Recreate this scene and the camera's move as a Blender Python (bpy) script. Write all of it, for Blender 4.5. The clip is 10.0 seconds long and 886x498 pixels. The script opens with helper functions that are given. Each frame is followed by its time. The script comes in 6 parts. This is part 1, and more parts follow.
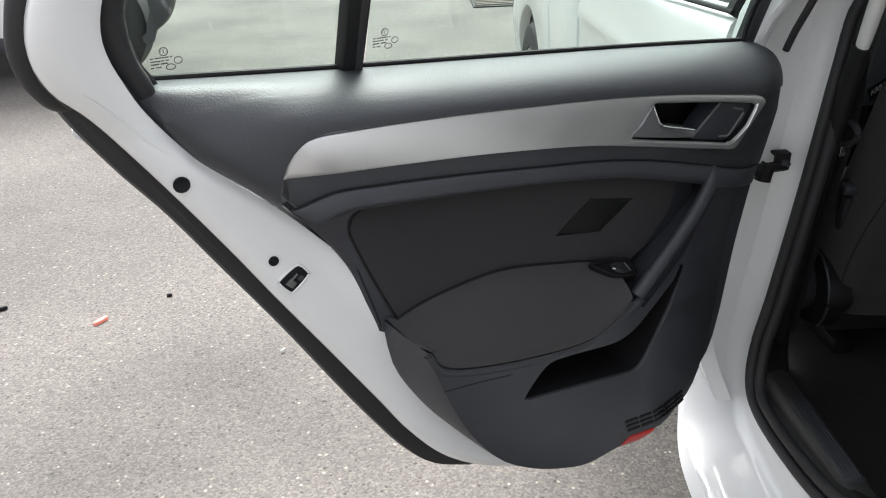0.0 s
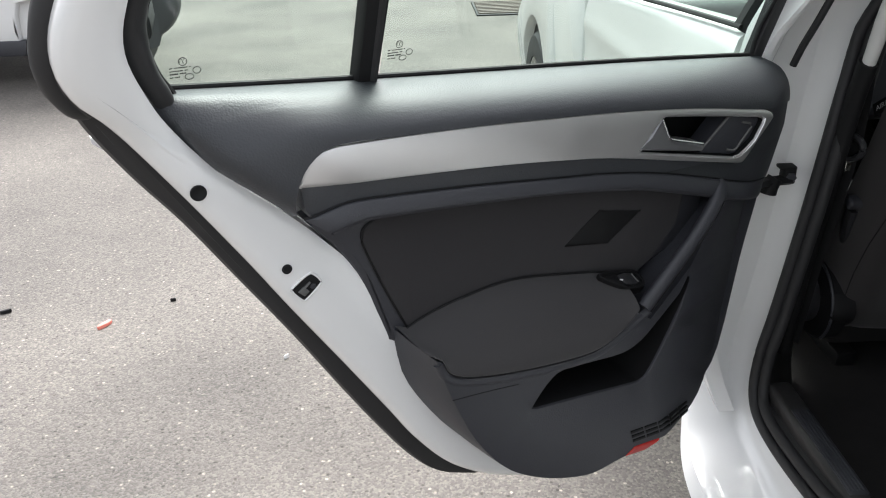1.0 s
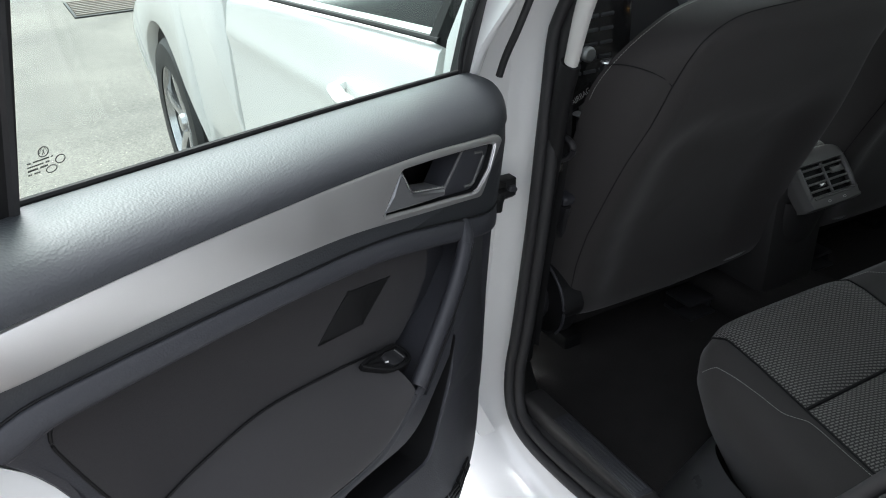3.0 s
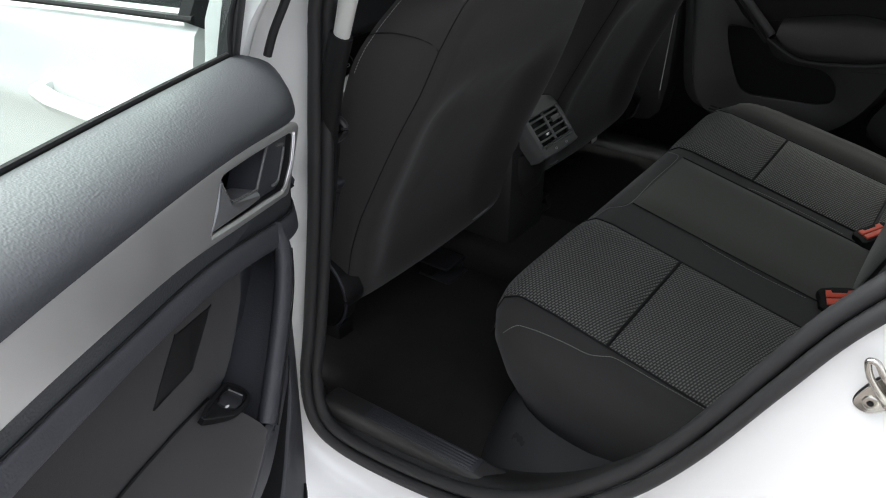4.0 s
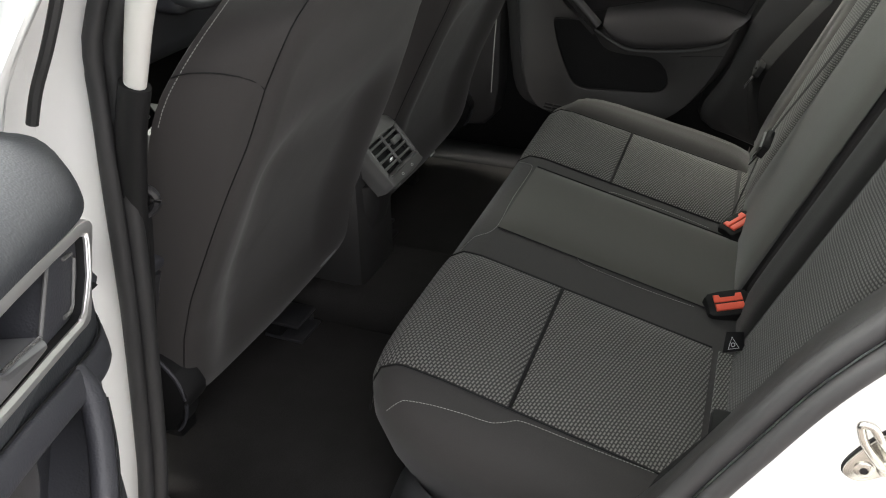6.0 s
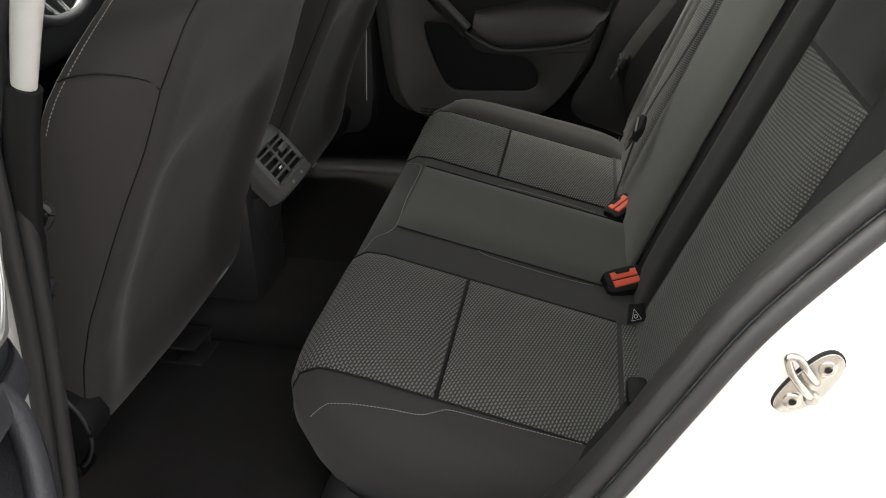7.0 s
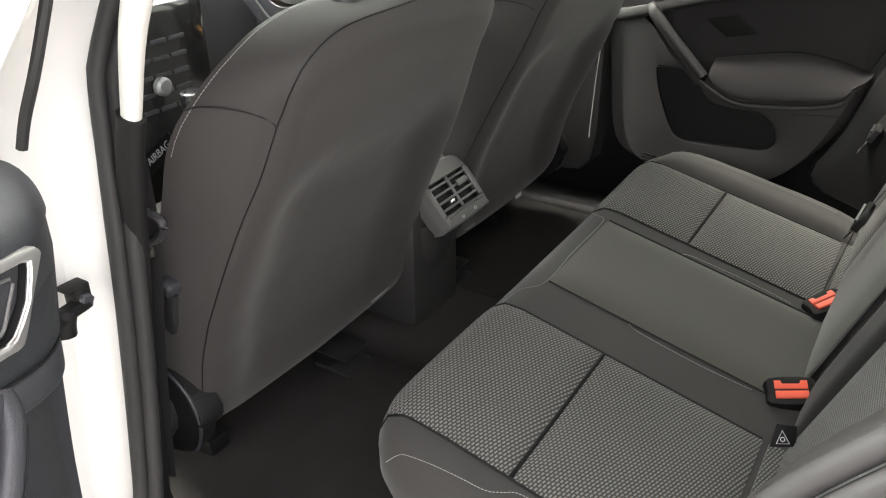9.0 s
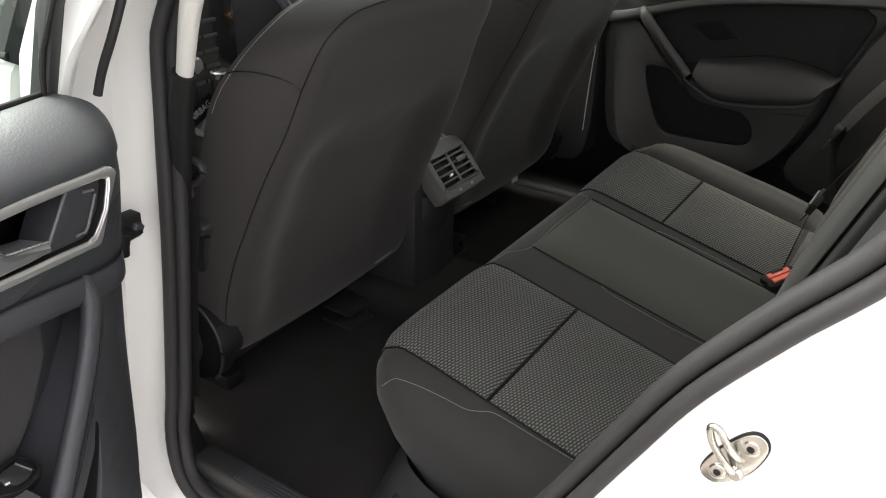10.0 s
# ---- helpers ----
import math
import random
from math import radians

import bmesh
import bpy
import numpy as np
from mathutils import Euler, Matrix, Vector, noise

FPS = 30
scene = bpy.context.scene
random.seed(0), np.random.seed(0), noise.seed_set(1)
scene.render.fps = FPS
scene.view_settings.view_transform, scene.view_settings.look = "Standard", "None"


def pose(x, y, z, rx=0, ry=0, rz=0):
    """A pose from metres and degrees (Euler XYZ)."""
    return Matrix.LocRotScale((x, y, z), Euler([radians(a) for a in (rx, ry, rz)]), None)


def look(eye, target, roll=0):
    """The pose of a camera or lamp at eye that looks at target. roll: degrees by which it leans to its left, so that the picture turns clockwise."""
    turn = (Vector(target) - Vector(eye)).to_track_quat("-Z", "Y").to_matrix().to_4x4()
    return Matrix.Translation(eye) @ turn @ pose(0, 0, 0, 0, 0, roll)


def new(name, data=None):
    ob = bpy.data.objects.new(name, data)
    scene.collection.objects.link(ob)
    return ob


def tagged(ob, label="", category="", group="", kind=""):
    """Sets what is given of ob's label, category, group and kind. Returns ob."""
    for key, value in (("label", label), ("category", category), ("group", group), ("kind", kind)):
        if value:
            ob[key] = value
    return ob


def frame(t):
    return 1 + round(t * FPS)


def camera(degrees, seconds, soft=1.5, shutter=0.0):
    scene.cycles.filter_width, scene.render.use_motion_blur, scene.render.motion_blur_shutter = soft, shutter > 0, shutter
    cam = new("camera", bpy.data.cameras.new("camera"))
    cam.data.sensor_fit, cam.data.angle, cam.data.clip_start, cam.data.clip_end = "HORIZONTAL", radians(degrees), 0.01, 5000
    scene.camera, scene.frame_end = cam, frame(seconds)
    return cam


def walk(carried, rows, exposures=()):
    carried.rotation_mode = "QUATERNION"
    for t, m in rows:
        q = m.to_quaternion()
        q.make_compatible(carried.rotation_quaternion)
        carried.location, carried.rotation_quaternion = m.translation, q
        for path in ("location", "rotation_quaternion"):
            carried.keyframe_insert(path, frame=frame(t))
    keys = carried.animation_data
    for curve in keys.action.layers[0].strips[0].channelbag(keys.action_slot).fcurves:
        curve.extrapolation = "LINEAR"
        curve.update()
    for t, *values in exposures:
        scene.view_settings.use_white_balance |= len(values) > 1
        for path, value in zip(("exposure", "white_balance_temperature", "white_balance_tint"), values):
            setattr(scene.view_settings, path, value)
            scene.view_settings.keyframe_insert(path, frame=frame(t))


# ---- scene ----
cam = camera(57.5, 10.0, soft=1.1)
PATH = [
    (0, (-1.35, -0.934, 1.232), (-1.301, 0.856, 0.339), -2.3),
    (0.5, (-1.352, -0.934, 1.237), (-1.299, 0.858, 0.35), -2.1),
    (1, (-1.364, -0.94, 1.24), (-1.312, 0.856, 0.362), -1.6),
    (1.5, (-1.407, -0.942, 1.255), (-1.342, 0.858, 0.386), -2.0),
    (2, (-1.426, -0.907, 1.257), (-1.222, 0.878, 0.377), -1.4),
    (2.5, (-1.414, -0.788, 1.255), (-0.956, 0.939, 0.356), -2.4),
    (2.8, (-1.391, -0.714, 1.27), (-0.724, 0.923, 0.334), -2.7),
    (3, (-1.39, -0.675, 1.264), (-0.556, 0.875, 0.313), -2.3),
    (3.2, (-1.399, -0.626, 1.262), (-0.396, 0.808, 0.294), -0.7),
    (4.3, (-1.469, -0.464, 1.224), (0.007, 0.419, 0.204), 0.2),
    (4.5, (-1.467, -0.457, 1.219), (0.037, 0.377, 0.199), 0.4),
    (5, (-1.432, -0.428, 1.24), (0.137, 0.287, 0.227), 1.3),
    (6.3, (-1.28, -0.301, 1.191), (0.363, 0.239, 0.187), -1.3),
    (6.5, (-1.298, -0.286, 1.184), (0.384, 0.154, 0.196), -0.8),
    (7, (-1.322, -0.28, 1.172), (0.4, 0.023, 0.201), -0.2),
    (7.5, (-1.322, -0.279, 1.178), (0.408, 0.019, 0.22), -0.1),
    (8, (-1.289, -0.315, 1.217), (0.427, 0.095, 0.275), 0.0),
    (8.5, (-1.206, -0.396, 1.21), (0.373, 0.387, 0.266), -1.5),
    (9, (-1.183, -0.452, 1.206), (0.311, 0.486, 0.264), -0.5),
    (9.5, (-1.258, -0.507, 1.211), (0.239, 0.44, 0.282), 0.7),
    (10, (-1.328, -0.566, 1.223), (0.161, 0.389, 0.29), 1.5),
]
# the clip's own exposure rises as the dark cabin fills the picture
EXPOSURES = [(0.0, 1.78, 6350, 10), (2.0, 1.78, 6350, 10), (2.5, 1.80, 6200, 10), (3.0, 2.10, 6150, 10), (4.3, 2.22, 6400, 12), (5.0, 2.3, 6600, 12), (6.5, 3.38, 6850, 12), (7.5, 2.32, 6950, 13), (8.0, 2.58, 6950, 13), (8.5, 3.45, 6980, 13), (9.0, 3.95, 7000, 13), (9.5, 3.72, 6950, 13), (10.0, 3.0, 6900, 13)]
walk(cam, [(t, look(eye, target, roll)) for t, eye, target, roll in PATH], EXPOSURES)

# ---------------------------------------------------------------- light
world = bpy.data.worlds.new("sky")
scene.world = world
world.use_nodes = True
wn = world.node_tree
sky = wn.nodes.new("ShaderNodeTexSky")
sky.sky_type, sky.sun_disc = "NISHITA", False
SUN_EL, SUN_AZ = 58.0, 8.0  # degrees above the horizon; clockwise from straight ahead of the car
sky.sun_elevation, sky.sun_rotation = radians(SUN_EL), radians(SUN_AZ)
sky.air_density, sky.dust_density, sky.ozone_density = 1.0, 6.0, 1.0
haze = wn.nodes.new("ShaderNodeHueSaturation")  # thin cloud takes most of the blue out
haze.inputs["Saturation"].default_value = 0.18
wn.links.new(sky.outputs[0], haze.inputs["Color"])
wn.links.new(haze.outputs[0], wn.nodes["Background"].inputs[0])
wn.nodes["Background"].inputs[1].default_value = 0.15
sun = new("sun", bpy.data.lights.new("sun", "SUN"))
sun.data.energy, sun.data.angle, sun.data.color = 0.75, radians(30), (1.0, 0.97, 0.93)
sun.matrix_world = look((0, 0, 0), (-math.sin(radians(SUN_AZ)) * math.cos(radians(SUN_EL)),
                                    -math.cos(radians(SUN_AZ)) * math.cos(radians(SUN_EL)), -math.sin(radians(SUN_EL))))


# ---------------------------------------------------------------- materials
def material(name, colour, rough=0.5, metal=0.0, coat=0.0, mottle=0.0, grain=0.0, size=0.002, bump=0.0, patch=0.05, sheen=0.0, spec=0.5):
    """A surface with mottling at two scales and a fine grained relief; sizes in metres."""
    m = bpy.data.materials.new(name)
    m.use_nodes = True
    nt = m.node_tree
    b = nt.nodes["Principled BSDF"]
    b.inputs["Base Color"].default_value = (*colour, 1)
    b.inputs["Roughness"].default_value, b.inputs["Metallic"].default_value = rough, metal
    b.inputs["Coat Weight"].default_value, b.inputs["Coat Roughness"].default_value = coat, 0.04
    b.inputs["Sheen Weight"].default_value = sheen
    b.inputs["Specular IOR Level"].default_value = spec
    geo = nt.nodes.new("ShaderNodeNewGeometry")
    big = nt.nodes.new("ShaderNodeTexNoise")
    big.inputs["Scale"].default_value, big.inputs["Detail"].default_value = 1 / patch, 4
    fine = nt.nodes.new("ShaderNodeTexNoise")
    fine.inputs["Scale"].default_value, fine.inputs["Detail"].default_value = 1 / size, 3
    for n in (big, fine):
        nt.links.new(geo.outputs["Position"], n.inputs["Vector"])
    if mottle or grain:
        ramp = nt.nodes.new("ShaderNodeMath")
        ramp.operation = "MULTIPLY_ADD"
        ramp.inputs[1].default_value, ramp.inputs[2].default_value = 2 * mottle, 1 - mottle
        nt.links.new(big.outputs["Fac"], ramp.inputs[0])
        ramp2 = nt.nodes.new("ShaderNodeMath")
        ramp2.operation = "MULTIPLY_ADD"
        ramp2.inputs[1].default_value, ramp2.inputs[2].default_value = 2 * grain, 1 - grain
        nt.links.new(fine.outputs["Fac"], ramp2.inputs[0])
        mul = nt.nodes.new("ShaderNodeMath")
        mul.operation = "MULTIPLY"
        nt.links.new(ramp.outputs[0], mul.inputs[0])
        nt.links.new(ramp2.outputs[0], mul.inputs[1])
        mix = nt.nodes.new("ShaderNodeVectorMath")
        mix.operation = "SCALE"
        mix.inputs[0].default_value = colour
        nt.links.new(mul.outputs[0], mix.inputs["Scale"])
        nt.links.new(mix.outputs[0], b.inputs["Base Color"])
        rr = nt.nodes.new("ShaderNodeMath")
        rr.operation = "MULTIPLY_ADD"
        rr.inputs[1].default_value, rr.inputs[2].default_value = 0.16, rough - 0.08
        nt.links.new(big.outputs["Fac"], rr.inputs[0])
        nt.links.new(rr.outputs[0], b.inputs["Roughness"])
    if bump:
        bp = nt.nodes.new("ShaderNodeBump")
        bp.inputs["Strength"].default_value, bp.inputs["Distance"].default_value = bump, size * 0.5
        nt.links.new(fine.outputs["Fac"], bp.inputs["Height"])
        nt.links.new(bp.outputs[0], b.inputs["Normal"])
    return m


def leather_grain(m, size, depth):
    """Adds the pebbled relief of moulded soft plastic."""
    nt = m.node_tree
    geo = nt.nodes.new("ShaderNodeNewGeometry")
    v = nt.nodes.new("ShaderNodeTexVoronoi")
    v.feature, v.inputs["Scale"].default_value = "SMOOTH_F1", 1 / size
    bp = nt.nodes.new("ShaderNodeBump")
    bp.inputs["Strength"].default_value, bp.inputs["Distance"].default_value = depth, size * 0.35
    nt.links.new(geo.outputs["Position"], v.inputs["Vector"])
    nt.links.new(v.outputs["Distance"], bp.inputs["Height"])
    nt.links.new(bp.outputs[0], nt.nodes["Principled BSDF"].inputs["Normal"])
    bp.invert = True
    return m


def woven(name, dark, light, across, turn):
    """Seat cloth: small pale dashes in staggered rows on a dark weave. across: which world axes lie in the cloth."""
    m = bpy.data.materials.new(name)
    m.use_nodes = True
    nt = m.node_tree
    b = nt.nodes["Principled BSDF"]
    b.inputs["Roughness"].default_value, b.inputs["Sheen Weight"].default_value = 0.85, 0.15
    b.inputs["Specular IOR Level"].default_value = 0.25
    geo = nt.nodes.new("ShaderNodeNewGeometry")
    sep = nt.nodes.new("ShaderNodeSeparateXYZ")
    com = nt.nodes.new("ShaderNodeCombineXYZ")
    nt.links.new(geo.outputs["Position"], sep.inputs[0])
    nt.links.new(sep.outputs[across[0]], com.inputs[0])
    nt.links.new(sep.outputs[across[1]], com.inputs[1])
    rot = nt.nodes.new("ShaderNodeMapping")
    rot.inputs["Rotation"].default_value = (0, 0, radians(turn))
    nt.links.new(com.outputs[0], rot.inputs[0])
    br = nt.nodes.new("ShaderNodeTexBrick")
    br.inputs["Scale"].default_value = 1.0
    br.inputs["Brick Width"].default_value, br.inputs["Row Height"].default_value = 0.0074, 0.0043
    br.inputs["Mortar Size"].default_value, br.inputs["Mortar Smooth"].default_value = 0.0019, 0.9
    br.inputs["Color1"].default_value = br.inputs["Color2"].default_value = (*light, 1)
    br.inputs["Mortar"].default_value = (*dark, 1)
    nt.links.new(rot.outputs[0], br.inputs["Vector"])
    n = nt.nodes.new("ShaderNodeTexNoise")
    n.inputs["Scale"].default_value = 900
    nt.links.new(geo.outputs["Position"], n.inputs["Vector"])
    mul = nt.nodes.new("ShaderNodeMix")
    mul.data_type, mul.blend_type = "RGBA", "MULTIPLY"
    mul.inputs["Factor"].default_value = 0.6
    nt.links.new(br.outputs["Color"], mul.inputs["A"])
    nt.links.new(n.outputs["Fac"], mul.inputs["B"])
    nt.links.new(mul.outputs["Result"], b.inputs["Base Color"])
    bp = nt.nodes.new("ShaderNodeBump")
    bp.inputs["Strength"].default_value, bp.inputs["Distance"].default_value = 0.6, 0.0012
    bp.invert = True
    nt.links.new(br.outputs["Fac"], bp.inputs["Height"])
    nt.links.new(bp.outputs[0], b.inputs["Normal"])
    return m


def glass(name, tint):
    m = bpy.data.materials.new(name)
    m.use_nodes = True
    nt = m.node_tree
    nt.nodes.remove(nt.nodes["Principled BSDF"])
    tr, gl, mx = nt.nodes.new("ShaderNodeBsdfTransparent"), nt.nodes.new("ShaderNodeBsdfGlossy"), nt.nodes.new("ShaderNodeMixShader")
    lw, pw, fr = nt.nodes.new("ShaderNodeLayerWeight"), nt.nodes.new("ShaderNodeMath"), nt.nodes.new("ShaderNodeMath")
    pw.operation, pw.inputs[1].default_value = "POWER", 4.0
    fr.operation, fr.inputs[1].default_value, fr.inputs[2].default_value = "MULTIPLY_ADD", 0.4, 0.02
    nt.links.new(lw.outputs["Facing"], pw.inputs[0])
    nt.links.new(pw.outputs[0], fr.inputs[0])
    tr.inputs[0].default_value = (*tint, 1)
    gl.inputs["Roughness"].default_value = 0.0
    nt.links.new(fr.outputs[0], mx.inputs[0])
    nt.links.new(tr.outputs[0], mx.inputs[1])
    nt.links.new(gl.outputs[0], mx.inputs[2])
    nt.links.new(mx.outputs[0], nt.nodes["Material Output"].inputs[0])
    return m


def asphalt():
    m = bpy.data.materials.new("asphalt")
    m.use_nodes = True
    nt = m.node_tree
    b = nt.nodes["Principled BSDF"]
    geo = nt.nodes.new("ShaderNodeNewGeometry")
    v = nt.nodes.new("ShaderNodeTexVoronoi")
    v.inputs["Scale"].default_value = 190
    chip = nt.nodes.new("ShaderNodeTexVoronoi")
    chip.inputs["Scale"].default_value = 85
    big = nt.nodes.new("ShaderNodeTexNoise")
    big.inputs["Scale"].default_value, big.inputs["Detail"].default_value = 1.3, 6
    fine = nt.nodes.new("ShaderNodeTexNoise")
    fine.inputs["Scale"].default_value, fine.inputs["Detail"].default_value = 60, 5
    for n in (v, chip, big, fine):
        nt.links.new(geo.outputs["Position"], n.inputs["Vector"])
    stone = nt.nodes.new("ShaderNodeValToRGB")
    stone.color_ramp.elements[0].color, stone.color_ramp.elements[1].color = (0.078, 0.075, 0.071, 1), (0.184, 0.172, 0.160, 1)
    mid = stone.color_ramp.elements.new(0.5)
    mid.color = (0.124, 0.116, 0.108, 1)
    sepc = nt.nodes.new("ShaderNodeSeparateColor")
    nt.links.new(v.outputs["Color"], sepc.inputs[0])
    add = nt.nodes.new("ShaderNodeMath")
    add.operation = "MULTIPLY_ADD"
    add.inputs[1].default_value = 0.75
    half = nt.nodes.new("ShaderNodeMath")
    half.operation = "MULTIPLY"
    half.inputs[1].default_value = 0.28
    nt.links.new(fine.outputs["Fac"], half.inputs[0])
    nt.links.new(sepc.outputs[0], add.inputs[0])
    nt.links.new(half.outputs[0], add.inputs[2])
    nt.links.new(add.outputs[0], stone.inputs[0])
    stain = nt.nodes.new("ShaderNodeValToRGB")
    stain.color_ramp.elements[0].position, stain.color_ramp.elements[1].position = 0.35, 0.65
    stain.color_ramp.elements[0].color, stain.color_ramp.elements[1].color = (0.74, 0.72, 0.70, 1), (1.10, 1.07, 1.03, 1)
    nt.links.new(big.outputs["Fac"], stain.inputs[0])
    mul = nt.nodes.new("ShaderNodeMix")
    mul.data_type, mul.blend_type = "RGBA", "MULTIPLY"
    mul.inputs["Factor"].default_value = 1.0
    nt.links.new(stone.outputs[0], mul.inputs["A"])
    nt.links.new(stain.outputs[0], mul.inputs["B"])
    # scattered larger chippings, pale and dark
    sepd = nt.nodes.new("ShaderNodeSeparateColor")
    nt.links.new(chip.outputs["Color"], sepd.inputs[0])
    tone = nt.nodes.new("ShaderNodeValToRGB")
    tone.color_ramp.interpolation = "CONSTANT"
    tone.color_ramp.elements[0].color, tone.color_ramp.elements[1].color = (0.50, 0.49, 0.48, 1), (1, 1, 1, 1)
    tone.color_ramp.elements[1].position = 0.10
    for at, c in ((0.86, (1.45, 1.42, 1.38, 1)), (0.965, (2.3, 2.25, 2.15, 1))):
        tone.color_ramp.elements.new(at).color = c
    nt.links.new(sepd.outputs[1], tone.inputs[0])
    core = nt.nodes.new("ShaderNodeMapRange")
    core.inputs["From Min"].default_value, core.inputs["From Max"].default_value = 0.42, 0.22
    nt.links.new(chip.outputs["Distance"], core.inputs["Value"])
    chips = nt.nodes.new("ShaderNodeMix")
    chips.data_type, chips.blend_type = "RGBA", "MULTIPLY"
    nt.links.new(core.outputs["Result"], chips.inputs["Factor"])
    nt.links.new(mul.outputs["Result"], chips.inputs["A"])
    nt.links.new(tone.outputs[0], chips.inputs["B"])
    nt.links.new(chips.outputs["Result"], b.inputs["Base Color"])
    b.inputs["Roughness"].default_value = 0.9
    bp = nt.nodes.new("ShaderNodeBump")
    bp.inputs["Strength"].default_value, bp.inputs["Distance"].default_value = 0.6, 0.003
    nt.links.new(v.outputs["Distance"], bp.inputs["Height"])
    bp.invert = True
    nt.links.new(bp.outputs[0], b.inputs["Normal"])
    return m


WHITE = material("white_car_paint", (0.745, 0.745, 0.735), 0.28, coat=0.8)
RUBBER = material("black_rubber", (0.018, 0.018, 0.019), 0.62, mottle=0.15, grain=0.1, size=0.0015, bump=0.15)
GRAINED = leather_grain(material("grained_soft_plastic", (0.034, 0.0365, 0.041), 0.47, mottle=0.06, patch=0.08, spec=0.46), 0.0020, 0.42)
PLASTIC = leather_grain(material("dark_plastic", (0.031, 0.032, 0.038), 0.50, mottle=0.06, patch=0.08), 0.0018, 0.36)
SILVER = material("silver_painted_trim", (0.62, 0.615, 0.61), 0.40, metal=0.85, mottle=0.03, grain=0.03, size=0.0008)
CLOTH = material("dark_door_cloth", (0.027, 0.0255, 0.027), 0.85, mottle=0.08, grain=0.25, size=0.0011, bump=0.35, sheen=0.12, spec=0.25)
ARMCLOTH = material("armrest_cloth", (0.038, 0.0365, 0.0375), 0.8, mottle=0.06, grain=0.2, size=0.0010, bump=0.25, sheen=0.15, spec=0.3)
# plain seat cloth with the near backrest's shade put into a darker colour
SHADED_CLOTH = material("shaded_seat_cloth", (0.011, 0.0105, 0.0105), 0.85, mottle=0.08, grain=0.22, size=0.0012, bump=0.3, sheen=0.1, spec=0.2)
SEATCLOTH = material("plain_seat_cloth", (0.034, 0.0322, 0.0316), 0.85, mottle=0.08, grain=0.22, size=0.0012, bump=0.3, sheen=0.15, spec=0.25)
BACKCLOTH = material("seat_back_cloth", (0.034, 0.0315, 0.031), 0.8, mottle=0.08, grain=0.2, size=0.0010, bump=0.22, sheen=0.12, spec=0.3)
PADCLOTH = material("paler_seat_cloth", (0.055, 0.054, 0.047), 0.8, mottle=0.06, grain=0.15, size=0.0011, bump=0.2, sheen=0.2, spec=0.3)
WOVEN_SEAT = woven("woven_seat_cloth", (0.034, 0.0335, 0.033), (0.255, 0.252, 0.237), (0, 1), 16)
# the cushion's weave again, darkened in colour for the backrest's shade
WOVEN_SHADED = woven("woven_cloth_shaded", (0.0085, 0.0083, 0.0083), (0.155, 0.152, 0.145), (0, 2), 6)
CARPET = material("black_carpet", (0.027, 0.0258, 0.0252), 0.95, mottle=0.2, grain=0.4, size=0.002, bump=0.6, spec=0.03)
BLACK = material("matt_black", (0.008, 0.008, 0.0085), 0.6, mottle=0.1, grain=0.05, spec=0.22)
GLOSSBLACK = material("gloss_black", (0.012, 0.012, 0.013), 0.15, mottle=0.05)
CHROME = material("bright_metal", (0.5, 0.485, 0.45), 0.22, metal=1.0, mottle=0.05, grain=0.04, size=0.001)
LEVERGREY = material("grey_metallic_plastic", (0.21, 0.212, 0.218), 0.34, metal=0.5, mottle=0.03)
SATIN = material("satin_chrome", (0.55, 0.55, 0.56), 0.25, metal=0.9, mottle=0.03)
PINK = material("faded_red_plastic", (0.72, 0.22, 0.17), 0.5, mottle=0.08)
RED = material("red_plastic", (0.80, 0.115, 0.065), 0.45, mottle=0.06, grain=0.03)
REFLECTOR = material("red_reflector_plastic", (0.42, 0.025, 0.02), 0.3, mottle=0.05)
SHINY = material("smooth_dark_plastic", (0.026, 0.026, 0.028), 0.34, mottle=0.05, patch=0.06)
TRIM = leather_grain(material("dark_trim_plastic", (0.027, 0.0262, 0.0262), 0.48, mottle=0.06, patch=0.08), 0.0018, 0.2)
ARCH = material("arch_trim_plastic", (0.044, 0.044, 0.046), 0.30, mottle=0.05, patch=0.06)
POSTTRIM = leather_grain(material("post_trim_plastic", (0.0135, 0.0132, 0.0135), 0.55, mottle=0.06, patch=0.08, spec=0.4), 0.0018, 0.2)
THREAD = material("pale_thread", (0.27, 0.27, 0.255), 0.8, grain=0.2, size=0.0008)
WHITEINK = material("white_print", (0.7, 0.7, 0.7), 0.7, grain=0.05)
GLASS = glass("side_glass", (0.88, 0.945, 0.91))
GREENGLASS = glass("tinted_glass", (0.80, 0.84, 0.78))
VENT = leather_grain(material("grey_vent_plastic", (0.105, 0.105, 0.102), 0.42, mottle=0.05, patch=0.05), 0.0015, 0.15)
ASPHALT = asphalt()


# ---------------------------------------------------------------- mesh tools
def part(name, bm, mat, parent=None, label="", smooth=True):
    """One mesh object from a bmesh; under a parent where one is given."""
    bmesh.ops.recalc_face_normals(bm, faces=bm.faces[:])
    me = bpy.data.meshes.new(name)
    bm.to_mesh(me)
    bm.free()
    me.materials.append(mat)
    if smooth:
        me.shade_smooth()
        me.set_sharp_from_angle(angle=radians(38))
    ob = new(name, me)
    if parent:
        ob.parent = parent
    if label:
        ob["label"] = label
    return ob


def thing(name, at, label, category, group="", kind=""):
    """An empty at the base of a thing; its parts are given in world places, so the empty keeps them there."""
    ob = new(name)
    ob.empty_display_size = 0.05
    return tagged(ob, label, category, group, kind)


